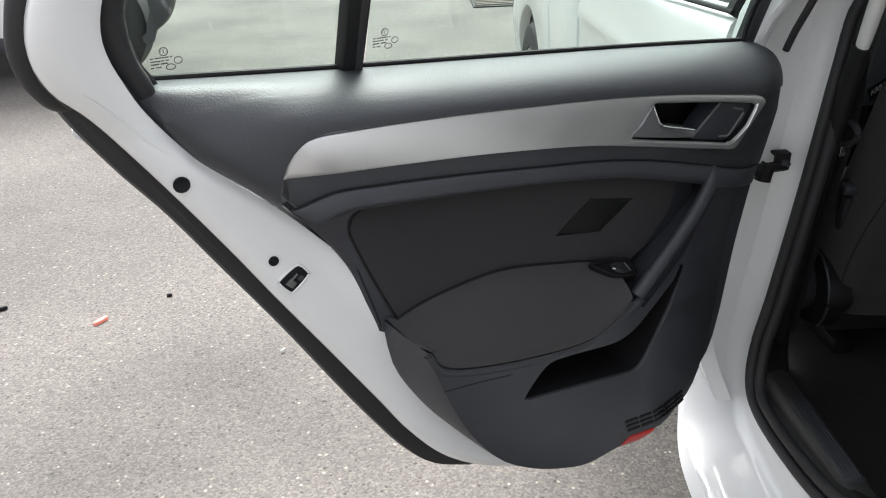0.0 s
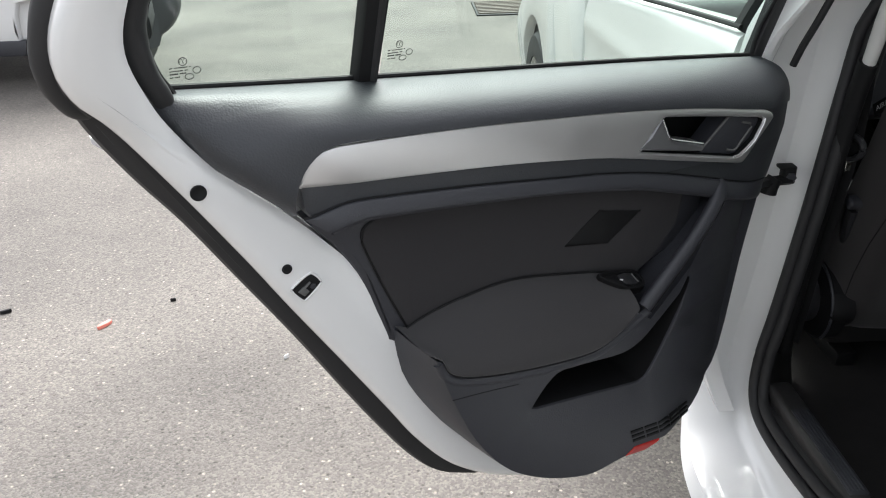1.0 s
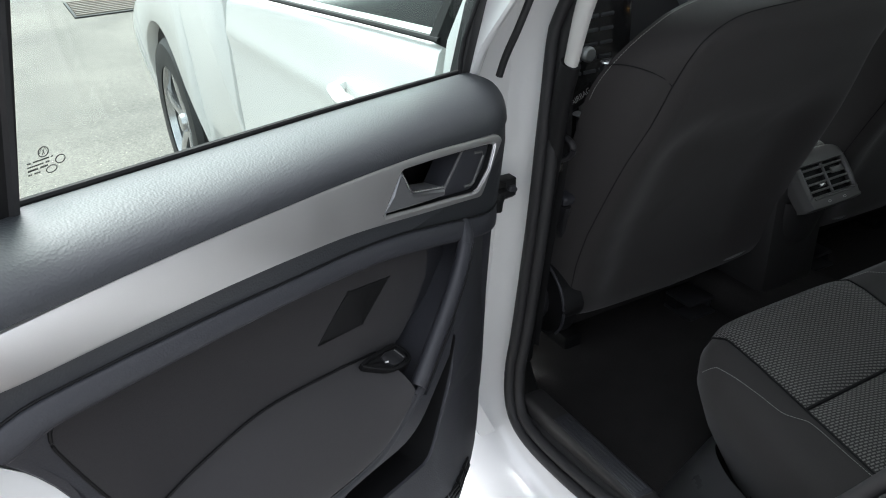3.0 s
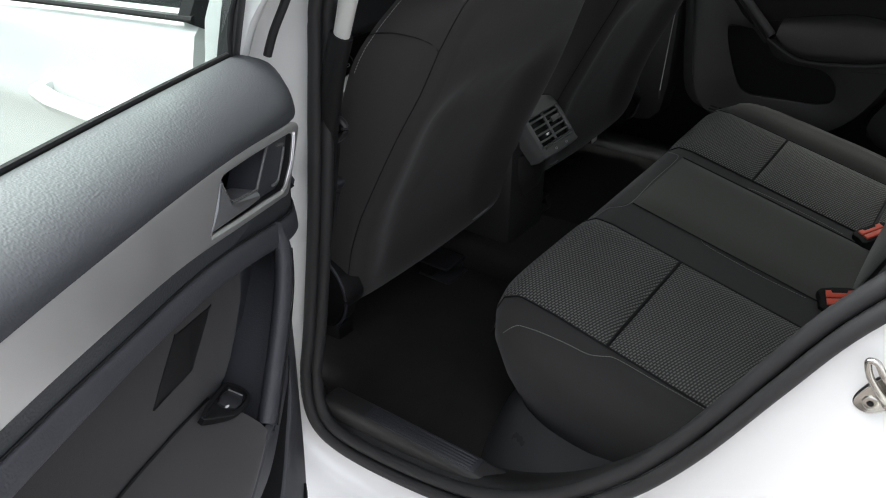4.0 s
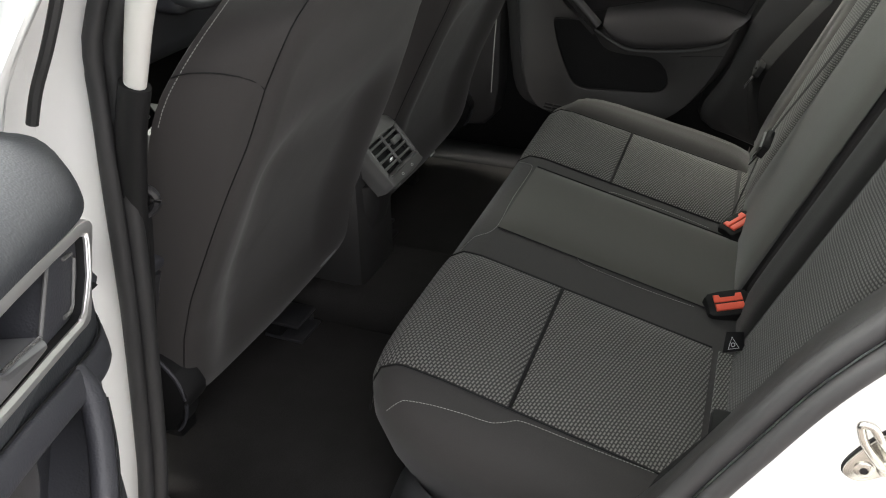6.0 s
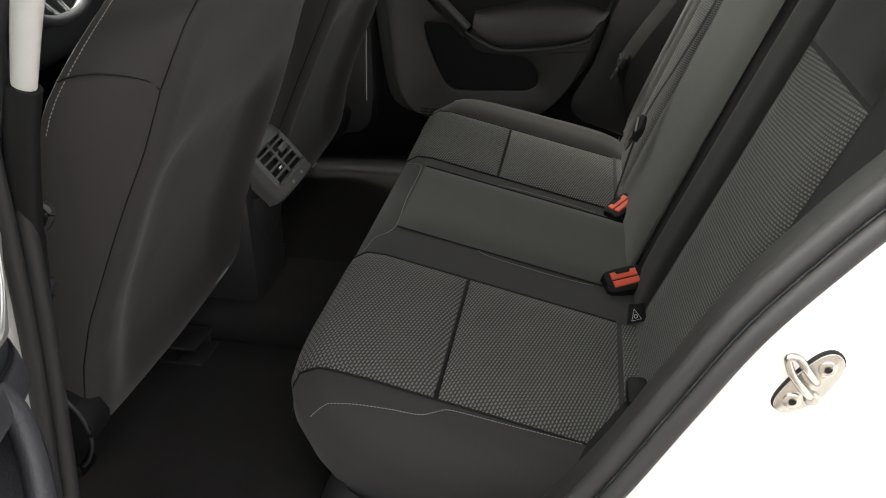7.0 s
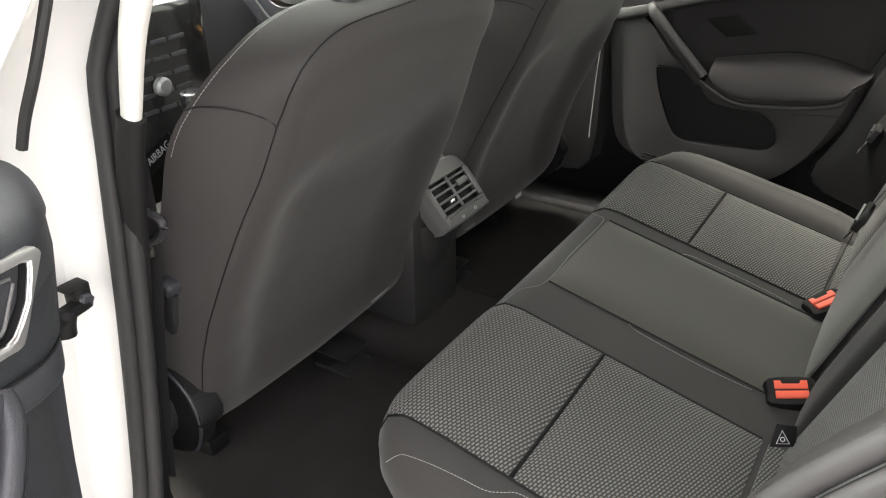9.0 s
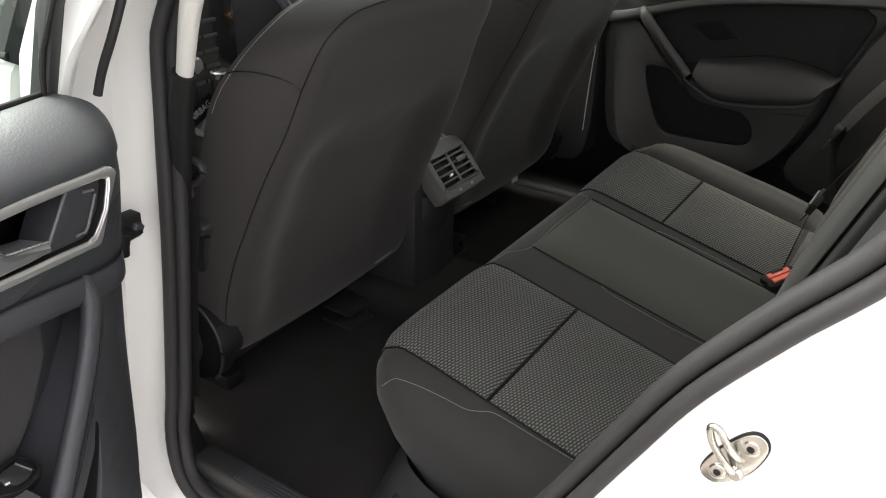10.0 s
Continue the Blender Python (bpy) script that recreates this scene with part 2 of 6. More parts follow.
def spline(points, n=8, closed=False):
    """A smooth line through control points."""
    p = [Vector(q) for q in points]
    k = len(p)
    out = []
    for i in range(k if closed else k - 1):
        a, b, c, d = (p[(i - 1) % k], p[i], p[(i + 1) % k], p[(i + 2) % k]) if closed else (p[max(i - 1, 0)], p[i], p[i + 1], p[min(i + 2, k - 1)])
        for s in range(n):
            t = s / n
            out.append(0.5 * ((2 * b) + (c - a) * t + (2 * a - 5 * b + 4 * c - d) * t * t + (3 * b - a - 3 * c + d) * t ** 3))
    if not closed:
        out.append(p[-1].copy())
    return out


def resample(points, n):
    p = [Vector(q) for q in points]
    run = [0.0]
    for a, b in zip(p, p[1:]):
        run.append(run[-1] + (b - a).length)
    out = []
    for i in range(n):
        s = run[-1] * i / (n - 1)
        j = min(max(next((k for k in range(len(run)) if run[k] >= s), len(run) - 1), 1), len(run) - 1)
        f = (s - run[j - 1]) / max(run[j] - run[j - 1], 1e-9)
        out.append(p[j - 1].lerp(p[j], f))
    return out


def inset(line, r):
    """A closed 2D line moved inwards by r."""
    k = len(line)
    area = sum(line[i][0] * line[(i + 1) % k][1] - line[(i + 1) % k][0] * line[i][1] for i in range(k))
    s = 1 if area > 0 else -1
    out = []
    for i in range(k):
        a, c = line[i - 1], line[(i + 1) % k]
        t = Vector((c[0] - a[0], c[1] - a[1]))
        t = t.normalized() if t.length > 1e-9 else Vector((1, 0))
        out.append(Vector((line[i][0] - s * t.y * r, line[i][1] + s * t.x * r)))
    return out


def rings(bm, loops, close=True):
    """Skins a run of equally long loops of places."""
    rows = [[bm.verts.new(p) for p in loop] for loop in loops]
    for a, b in zip(rows, rows[1:]):
        for i in range(len(a) if close else len(a) - 1):
            j = (i + 1) % len(a)
            bm.faces.new((a[i], a[j], b[j], b[i]))
    return rows


def plate(outer, place, w0, w1, r=0.004, holes=(), depth=0.02, back=True, floor=True):
    """A plate with a rounded rim over a closed 2D outline, from level w0 to w1; holes sink by depth. place(a, b, w) gives the world place."""
    bm = bmesh.new()
    o = [Vector((q[0], q[1])) for q in outer]
    steps = [(0, w0), (0, w1 - r * math.copysign(1, w1 - w0)), (0.3 * r, w1 - 0.3 * r * math.copysign(1, w1 - w0)), (r, w1)]
    rows = rings(bm, [[place(q[0], q[1], w) for q in (inset(o, k) if k else o)] for k, w in steps])
    edges = [bm.edges.get((rows[-1][i], rows[-1][(i + 1) % len(o)])) for i in range(len(o))]
    for hole in holes:
        h = [Vector((q[0], q[1])) for q in hole]
        hr_ = min(r, 0.0025)
        top = inset(h, -hr_)
        hr = rings(bm, [[place(q[0], q[1], w) for q in line] for line, w in
                        ((top, w1), (h, w1 - hr_ * math.copysign(1, w1 - w0)), (h, w1 - depth * math.copysign(1, w1 - w0)))])
        edges += [bm.edges.get((hr[0][i], hr[0][(i + 1) % len(h)])) for i in range(len(h))]
        if floor:
            bm.faces.new(hr[-1])
    if holes:
        bmesh.ops.triangle_fill(bm, use_beauty=True, use_dissolve=False, edges=edges)
    else:
        bm.faces.new(rows[-1])
    if back:
        bm.faces.new(rows[0])
    bmesh.ops.triangulate(bm, faces=[f for f in bm.faces if len(f.verts) > 4])
    return bm


def hoop(rim, hollow, place, w0, w1, r, n=140):
    """A flat band between two closed outlines that start side by side, with a rounded outer rim and walls of its own."""
    a = resample([Vector((q[0], q[1])) for q in rim] + [Vector((rim[0][0], rim[0][1]))], n + 1)[:-1]
    b = resample([Vector((q[0], q[1])) for q in hollow] + [Vector((hollow[0][0], hollow[0][1]))], n + 1)[:-1]
    bm = bmesh.new()
    mix = lambda f: [p.lerp(q, f) for p, q in zip(a, b)]
    rows = [(a, w0), (a, w1 - r), (inset(a, 0.12 * r), w1 - 0.5 * r), (inset(a, 0.45 * r), w1 - 0.15 * r), (inset(a, r), w1), (mix(0.60), w1), (mix(0.85), w1 - 0.002), (b, w1 - 0.006), (b, w0 + 0.01)]
    rings(bm, [[place(q[0], q[1], w) for q in line] for line, w in rows])
    return bm


def skin(lines, n=40, m=6, bulge=0.0, out=None, thick=0.0):
    """A smooth sheet through several lines of places, n points along and m steps between lines; with a thickness along out."""
    rs = [resample(l, n) for l in lines]
    grid = []
    for i in range(n):
        grid.append(spline([r[i] for r in rs], m))
    loops = [[grid[i][j] for i in range(n)] for j in range(len(grid[0]))]
    bm = bmesh.new()
    rows = rings(bm, loops, close=False)
    if thick and out is not None:
        o = Vector(out) * -thick
        back = [[bm.verts.new(v.co + o) for v in row] for row in rows]
        for a, b in zip(back, back[1:]):
            for i in range(n - 1):
                bm.faces.new((a[i], b[i], b[i + 1], a[i + 1]))
        rim = rows[0] + [r[-1] for r in rows[1:-1]] + rows[-1][::-1] + [r[0] for r in rows[-2:0:-1]]
        rimb = back[0] + [r[-1] for r in back[1:-1]] + back[-1][::-1] + [r[0] for r in back[-2:0:-1]]
        for i in range(len(rim)):
            j = (i + 1) % len(rim)
            bm.faces.new((rim[i], rim[j], rimb[j], rimb[i]))
    return bm


def tube(line, r, n=8, closed=False, flat=1.0, up=(0, 0, 1)):
    """A round or flattened rod along places. flat: its height against its width, up being the height's way."""
    p = [Vector(q) for q in line]
    k = len(p)
    loops = []
    for i in range(k):
        a, b = (p[i - 1], p[(i + 1) % k]) if closed else (p[max(i - 1, 0)], p[min(i + 1, k - 1)])
        t = (b - a).normalized()
        s = t.cross(Vector(up))
        s = s.normalized() if s.length > 1e-4 else t.orthogonal().normalized()
        h = s.cross(t).normalized()
        rr = r(i / (k - 1)) if callable(r) else r
        loops.append([p[i] + s * (rr * math.cos(2 * math.pi * c / n)) + h * (rr * flat * math.sin(2 * math.pi * c / n)) for c in range(n)])
    bm = bmesh.new()
    rows = rings(bm, loops + ([loops[0]] if closed else []))
    if closed:
        bmesh.ops.remove_doubles(bm, verts=bm.verts[:], dist=1e-6)
    else:
        bm.faces.new(rows[0]), bm.faces.new(rows[-1])
    return bm


def block(lo, hi, r=0.006, turn=None, seg=2):
    """A box with rounded edges between two corners, turned by a matrix about the world's origin."""
    bm = bmesh.new()
    bmesh.ops.create_cube(bm, size=1)
    lo, hi = Vector(lo), Vector(hi)
    for v in bm.verts:
        v.co = Vector([lo[i] + (v.co[i] + 0.5) * (hi[i] - lo[i]) for i in range(3)])
    if r:
        bmesh.ops.bevel(bm, geom=bm.edges[:], offset=r, segments=seg, affect="EDGES", profile=0.5)
    if turn is not None:
        bm.transform(turn)
    return bm


def lathe(profile, n, place, cap=True):
    """A turned body: profile of (radius, along), placed by place(x, y, along)."""
    bm = bmesh.new()
    rows = rings(bm, [[place(r * math.cos(2 * math.pi * i / n), r * math.sin(2 * math.pi * i / n), h) for i in range(n)] for r, h in profile])
    for row in (rows[0], rows[-1]) if cap else ():
        bm.faces.new(row)
    return bm


def joined(*bms):
    out = bmesh.new()
    for b in bms:
        me = bpy.data.meshes.new("join")
        b.to_mesh(me)
        b.free()
        out.from_mesh(me)
        bpy.data.meshes.remove(me)
    return out


# ---------------------------------------------------------------- ground
def ground():
    bm = bmesh.new()
    n = 60
    xs = [math.copysign(abs(k / n) ** 3, k) * 600 for k in range(-n, n + 1)]
    vs = [[bm.verts.new((x, y + 1.5, 0.004 * noise.noise(Vector((x * 0.8, y * 0.8, 0))) if abs(x) < 30 and abs(y) < 30 else 0)) for x in xs] for y in xs]
    for a, b in zip(vs, vs[1:]):
        for i in range(2 * n):
            bm.faces.new((a[i], a[i + 1], b[i + 1], b[i]))
    tagged(part("ground", bm, ASPHALT), "worn pale grey asphalt of a car park", "ground", kind="structure")


ground()


# ---------------------------------------------------------------- the car's body
CAR = thing("car_body", (0, 0, 0), "white five-door hatchback body with an open rear doorway", "car")


def seal_x(z):
    return -0.754 + 0.083 * (z - 0.4) + (0.25 * (z - 1.0) if z > 1.0 else 0)


# the doorway's line on the body, along the car and up
DOORWAY = spline([(0.240, 1.02), (0.250, 0.90), (0.256, 0.70), (0.270, 0.50), (0.280, 0.40), (0.262, 0.325), (0.20, 0.295), (0.07, 0.298), (-0.06, 0.322),
                  (-0.17, 0.378), (-0.265, 0.467), (-0.335, 0.565), (-0.402, 0.69), (-0.45, 0.778), (-0.51, 0.86), (-0.58, 0.95), (-0.62, 1.06), (-0.58, 1.18),
                  (-0.42, 1.30), (-0.15, 1.36), (0.06, 1.34), (0.17, 1.22)], 6, closed=True)


def doorway(k, x):
    """The doorway's line drawn in by k (out: minus), at x past the seal's own plane; k and x may depend on the way the rim faces."""
    rim = inset(DOORWAY, 0.01)
    out = []
    for a, b in zip(DOORWAY, rim):
        n = Vector((a[0] - b[0], a[1] - b[1])).normalized().to_3d()
        n.z = a[1]
        kk, xx = k(n) if callable(k) else k, x(n) if callable(x) else x
        out.append(Vector((seal_x(a[1]) + xx, a[0] - n.x * kk, a[1] - n.y * kk)))
    return out


def rear(n):
    return max(-n.x, 0) * (1 if n.y < 0.5 else 0.4)


def fore(n):
    return max(n.x, 0)


def jamb():
    bm = bmesh.new()
    loops = [doorway(0.012, 0.012), doorway(0, 0.0),
             doorway(lambda n: -0.02 - 0.03 * rear(n), -0.004),
             doorway(lambda n: -0.04 - 0.10 * rear(n), lambda n: -0.012 - 0.006 * fore(n)),
             doorway(lambda n: -0.052 - 0.14 * rear(n), lambda n: -0.03 - 0.02 * rear(n)),
             doorway(lambda n: -0.058 - 0.155 * rear(n), lambda n: -0.09),
             doorway(lambda n: -0.066 - 0.16 * rear(n), lambda n: -0.125 + 0.03 * fore(n)),
             doorway(lambda n: -0.09 - 0.17 * rear(n), lambda n: -0.14 + 0.045 * fore(n))]
    rings(bm, loops)
    part("door_jamb", bm, WHITE, CAR, "white painted door jamb")


jamb()
bm = tube(doorway(0.006, -0.003), 0.0095, 12, closed=True)
part("outer_seal_lip", bm, RUBBER, CAR, "black rubber door seal")
bm = tube(doorway(lambda n: 0.025 - 0.009 * fore(n), lambda n: 0.006 + 0.005 * fore(n)), 0.0100, 12, closed=True)
part("inner_seal_lip", bm, RUBBER, CAR, "black rubber door seal")
bm = bmesh.new()
rings(bm, [doorway(lambda n: 0.030 - 0.014 * fore(n), 0.010), doorway(lambda n: 0.037 - 0.028 * fore(n) - 0.007 * rear(n), 0.020), doorway(lambda n: 0.040 - 0.052 * fore(n) - 0.013 * rear(n), 0.030),
           doorway(lambda n: 0.030 - 0.090 * fore(n) - 0.012 * rear(n), 0.060), doorway(lambda n: -0.10 * fore(n) + 0.011 * rear(n), 0.09),
           doorway(lambda n: -0.04 - 0.07 * fore(n) + 0.042 * rear(n), 0.114), doorway(lambda n: -0.07 - 0.05 * fore(n) + 0.045 * rear(n), 0.124), doorway(lambda n: -0.09 - 0.05 * fore(n), 0.128)])
part("doorway_trim", bm, POSTTRIM, CAR, "dark grey plastic trim round the doorway")


def scuff_plate():
    x0, x1, y0, y1, z = -0.738, -0.697, -0.034, 0.175, 0.356
    part("sill_trim", block((x0 - 0.004, -0.14, 0.27), (x1, 0.262, z), 0.010, seg=3), TRIM, CAR, "dark sill trim")
    p = part("scuff_plate", block((x0 + 0.004, y0, z - 0.004), (x1 - 0.006, y1, z + 0.0015), 0.0015), PLASTIC, CAR, "ribbed dark scuff plate")
    for i in range(5):
        x = x0 + 0.0065 + i * 0.0055
        part("rib", block((x, y0 + 0.008, z), (x + 0.003, y1 - 0.008, z + 0.0028), 0.0008, seg=1), PLASTIC, p)


scuff_plate()

# outer skin behind the doorway, the front door, the wing and the closed far side
SIDE_X = -0.885


def skin_place(y, z, w):
    """The body side: it tucks in above the belt and below the sill."""
    x = SIDE_X - w
    if z > 0.96:
        x += 0.42 * (z - 0.96)
    if z < 0.55:
        x += 0.35 * (0.55 - z) ** 1.5
    return Vector((x, y, z))


def front_end():
    f = thing("front_door", (0, 0, 0), "closed white front door of the hatchback", "car door")
    belt = spline([(0.275, 0.990), (0.6, 0.968), (1.0, 0.937), (1.30, 0.905)], 6)
    lines = [[skin_place(y, z, -0.03) for y, z in belt]]
    for z, w in ((None, -0.004), (0.885, 0.006), (0.845, 0.012), (0.80, 0.006), (0.65, 0.004), (0.50, 0.002), (0.38, -0.004), (0.28, -0.02)):
        lines.append([skin_place(y, zz - 0.012 if z is None else z - (y - 0.3) * 0.03, w) for y, zz in belt])
    part("door_skin", skin(lines, 24, 3, out=(-1, 0, 0), thick=0.03), WHITE, f)
    rail = [skin_place(y, z + 0.006, 0.0) for y, z in belt]
    part("window_seal", tube(rail, 0.006, 8, flat=0.8), BLACK, f)
    part("window", skin([[skin_place(y, z + 0.005, -0.03) for y, z in belt], [skin_place(0.30 + (y - 0.27) * 0.6, 1.36, -0.03) for y, z in belt]], 8, 4), GLASS, f, "greenish side window")
    rear_post = [skin_place(y, z, -0.02) for y, z in ((0.29, 0.985), (0.27, 1.1), (0.22, 1.36))]
    part("window_post", tube(rear_post, 0.025, 8), BLACK, f)
    h = part("door_handle", tube([skin_place(y, 0.862, w) for y, w in ((0.38, 0.0), (0.395, 0.03), (0.43, 0.042), (0.52, 0.04), (0.57, 0.03), (0.585, 0.0))], 0.013, 8), WHITE, f)
    w = thing("front_wing", (0, 0, 0), "white front wing of the hatchback with a wheel arch", "car wing")
    cy, r = 2.25, 0.365
    arc = [(cy + r * math.cos(a), 0.30 + r * math.sin(a)) for a in [math.pi * k / 20 for k in range(21)]]
    out = [(1.29, 0.26), (1.315, 0.60), (1.305, 0.90)] + spline([(1.6, 0.875), (2.0, 0.83), (2.4, 0.75), (2.72, 0.6), (2.78, 0.28)], 5) + [(cy + r, 0.28)] + arc + [(cy - r, 0.28)]
    part("wing_skin", plate(out, lambda y, z, ww: skin_place(y, z, ww + 0.012), -0.09, 0.0, 0.012), WHITE, w)
    part("arch_liner", lathe([(0.36, 0.0), (0.36, 0.26), (0.02, 0.26)], 28, lambda a, b, h: Vector((SIDE_X + 0.03 + h, cy + a, 0.30 + b))), BLACK, w)
    wheel(w, (SIDE_X + 0.0, cy, 0.305))


def wheel(parent, at, s=1):
    c = Vector(at)
    place = lambda a, b, h: Vector((c.x + s * h, c.y + a, c.z + b))
    t = part("tyre", lathe([(0.205, 0.0), (0.25, -0.006), (0.285, 0.0), (0.302, 0.02), (0.304, 0.17), (0.28, 0.19), (0.205, 0.19)], 40, place, cap=False), RUBBER, parent)
    r = part("rim", lathe([(0.205, 0.004), (0.200, 0.014), (0.192, 0.06), (0.02, 0.09), (0.001, 0.09)], 40, place, cap=False), SATIN, parent, "silver alloy wheel rim")
    for i in range(5):
        a = 2 * math.pi * i / 5 + 0.3
        d, q = Vector((0, math.cos(a), math.sin(a))), Vector((0, -math.sin(a), math.cos(a)))
        bm = skin([[c + d * 0.03 + q * k * 0.028 + Vector((s * (0.02 + abs(k) * 0.012), 0, 0)) for k in (-1, -0.4, 0.4, 1)],
                   [c + d * 0.12 + q * k * 0.022 + Vector((s * (0.008 + abs(k) * 0.012), 0, 0)) for k in (-1, -0.4, 0.4, 1)],
                   [c + d * 0.2 + q * k * 0.034 + Vector((s * (0.006 + abs(k) * 0.01), 0, 0)) for k in (-1, -0.4, 0.4, 1)]], 6, 4, out=(-s, 0, 0), thick=0.02)
        part("spoke", bm, SATIN, r)
    part("hub_cap", lathe([(0.03, -0.004), (0.034, 0.004), (0.034, 0.04)], 20, lambda a, b, h: place(a, b, h + 0.012)), SATIN, r)


front_end()

# quarter behind, roof and the far side: they close the cabin round
bm = plate([(-0.66, 0.95), (-1.5, 1.0), (-1.5, 0.35), (-0.9, 0.30), (-0.42, 0.30), (-0.50, 0.60), (-0.64, 0.78)], skin_place, -0.04, -0.012, 0.008)
part("rear_quarter", bm, WHITE, CAR)
bm = plate([(-0.62, -1.35), (-0.62, 0.85), (0.62, 0.85), (0.62, -1.35)], lambda a, b, w: Vector((a, b, w + 0.06 * (1 - (a / 0.62) ** 2))), 1.36, 1.42, 0.02)
part("roof", bm, WHITE, CAR)
bm = plate([(-0.60, -1.33), (-0.60, 0.83), (0.60, 0.83), (0.60, -1.33)], lambda a, b, w: Vector((a, b, w)), 1.352, 1.34, 0.004)
part("headlining", bm, material("pale_grey_headlining", (0.5, 0.5, 0.48), 0.9, mottle=0.05, grain=0.1), CAR)
for y0, y1 in ((-0.62, -1.3), (0.30, 0.12)):
    bm = plate([(y0, 0.95), (y1, 0.95), (y1 * 0.9 - 0.02, 1.37), (y0 * 0.9 - 0.05, 1.37)], lambda a, b, w: Vector((0.86 - 0.42 * (b - 0.96) + w, a, b)), -0.05, 0.0, 0.01)
    part("far_pillar", bm, WHITE, CAR)
bm = plate([(-1.5, 0.25), (1.4, 0.25), (1.4, 0.93), (-1.5, 0.97)], lambda a, b, w: Vector((0.88 + w, a, b)), -0.02, 0.0, 0.004)
part("far_side", bm, WHITE, CAR)
bm = plate([(-0.85, 0.3), (0.85, 0.3), (0.8, 1.02), (-0.8, 1.02)], lambda a, b, w: Vector((a, -1.42 + w, b)), -0.02, 0.0, 0.004)
part("tailgate", bm, WHITE, CAR)


def body_ends():
    """Bonnet, bumpers, glass and the wheels on the road: they make the body whole."""
    lines = []
    for y, z, h in ((1.27, 0.925, 0.72), (1.7, 0.90, 0.73), (2.2, 0.845, 0.71), (2.6, 0.76, 0.66), (2.76, 0.66, 0.60)):
        lines.append([Vector((h * k, y - 0.05 * k * k, z + 0.035 * (1 - k * k))) for k in (-1, -0.75, -0.4, 0, 0.4, 0.75, 1)])
    part("bonnet", skin(lines, 20, 4, out=(0, 0, 1), thick=0.02), WHITE, CAR, "white bonnet")
    part("front_bumper", block((-0.80, 2.66, 0.24), (0.80, 2.84, 0.64), 0.07, seg=3), WHITE, CAR)
    part("rear_bumper", block((-0.84, -1.56, 0.28), (0.84, -1.40, 0.66), 0.06, seg=3), WHITE, CAR)
    for name, y0, z0, y1, z1 in (("windscreen", 1.24, 0.95, 0.86, 1.37), ("rear_window", -1.42, 1.02, -1.34, 1.37)):
        g = part(name, plate([(-0.70, 0.0), (0.70, 0.0), (0.58, 1.0), (-0.58, 1.0)], lambda a, b, w: Vector((a, y0 + (y1 - y0) * b, z0 + (z1 - z0) * b + w)), 0.0, 0.005, 0.0005), GLASS, CAR, "clear greenish glass", smooth=False)
        g.visible_shadow = False
    cy, r = 2.25, 0.365
    arc = [(cy + r * math.cos(a), 0.30 + r * math.sin(a)) for a in [math.pi * k / 20 for k in range(21)]]
    out = [(1.29, 0.26), (1.315, 0.60), (1.305, 0.90)] + spline([(1.6, 0.875), (2.0, 0.83), (2.4, 0.75), (2.72, 0.6), (2.78, 0.28)], 5) + [(cy + r, 0.28)] + arc + [(cy - r, 0.28)]
    part("far_wing", plate(out, lambda a, b, w: Vector((-skin_place(a, b, w + 0.035).x, a, b)), -0.09, 0.0, 0.012), WHITE, CAR)
    for x, y, s in ((0.885, 2.25, -1), (0.87, -0.98, -1), (-0.865, -0.98, 1)):
        h = new("wheel")
        h.parent = CAR
        wheel(h, (x, y, 0.305), s)


body_ends()


# ---------------------------------------------------------------- rear doors
DOOR_HINGE, DOOR_TURN = Vector((-0.86, 0.27, 0)), radians(25.5)


def near_door(u, z, w):
    """u: from the hinge along the open door, z up, w towards the cabin's side of it."""
    return DOOR_HINGE + Vector((-u * math.cos(DOOR_TURN) + w * math.sin(DOOR_TURN), -u * math.sin(DOOR_TURN) - w * math.cos(DOOR_TURN), z))


def far_door(u, z, w):
    return Vector((0.83 - w, 0.305 - u, z))


BELT = [(0.030, 0.966), (0.20, 0.982), (0.356, 0.995), (0.63, 1.0165), (0.856, 1.0365)]
STRIP_TOP = [(0.104, 0.9185), (0.19, 0.9336), (0.261, 0.944), (0.3555, 0.9545), (0.4384, 0.9613), (0.512, 0.967), (0.5786, 0.9712), (0.6386, 0.974), (0.694, 0.9755)]
STRIP_LOW = [(0.7009, 0.9318), (0.6454, 0.9277), (0.5842, 0.9226), (0.5164, 0.9163), (0.4407, 0.9074), (0.3556, 0.895), (0.2574, 0.8737), (0.184, 0.8575)]
RECESS = [(0.309, 0.8952), (0.295, 0.911), (0.276, 0.9325), (0.270, 0.9345), (0.215, 0.9265), (0.1544, 0.9165), (0.100, 0.9065), (0.0925, 0.9030), (0.0945, 0.8965), (0.106, 0.876), (0.119, 0.8655),
          (0.131, 0.8578), (0.141, 0.8572), (0.1923, 0.869), (0.25, 0.8815)]
# where the panel meets the painted shell, and its edge by the hinge
REAR_EDGE = [(0.8722, 1.0369), (0.8704, 1.0203), (0.8543, 0.9951), (0.8277, 0.9608), (0.7873, 0.9246), (0.751, 0.8917), (0.7152, 0.851), (0.686, 0.8039), (0.6693, 0.7537), (0.6551, 0.7014)]
FRONT_EDGE = [(0.03, 0.966), (0.014, 0.952), (0.005, 0.930), (0.002, 0.905), (0.004, 0.875), (0.011, 0.845), (0.024, 0.80), (0.034, 0.752)]


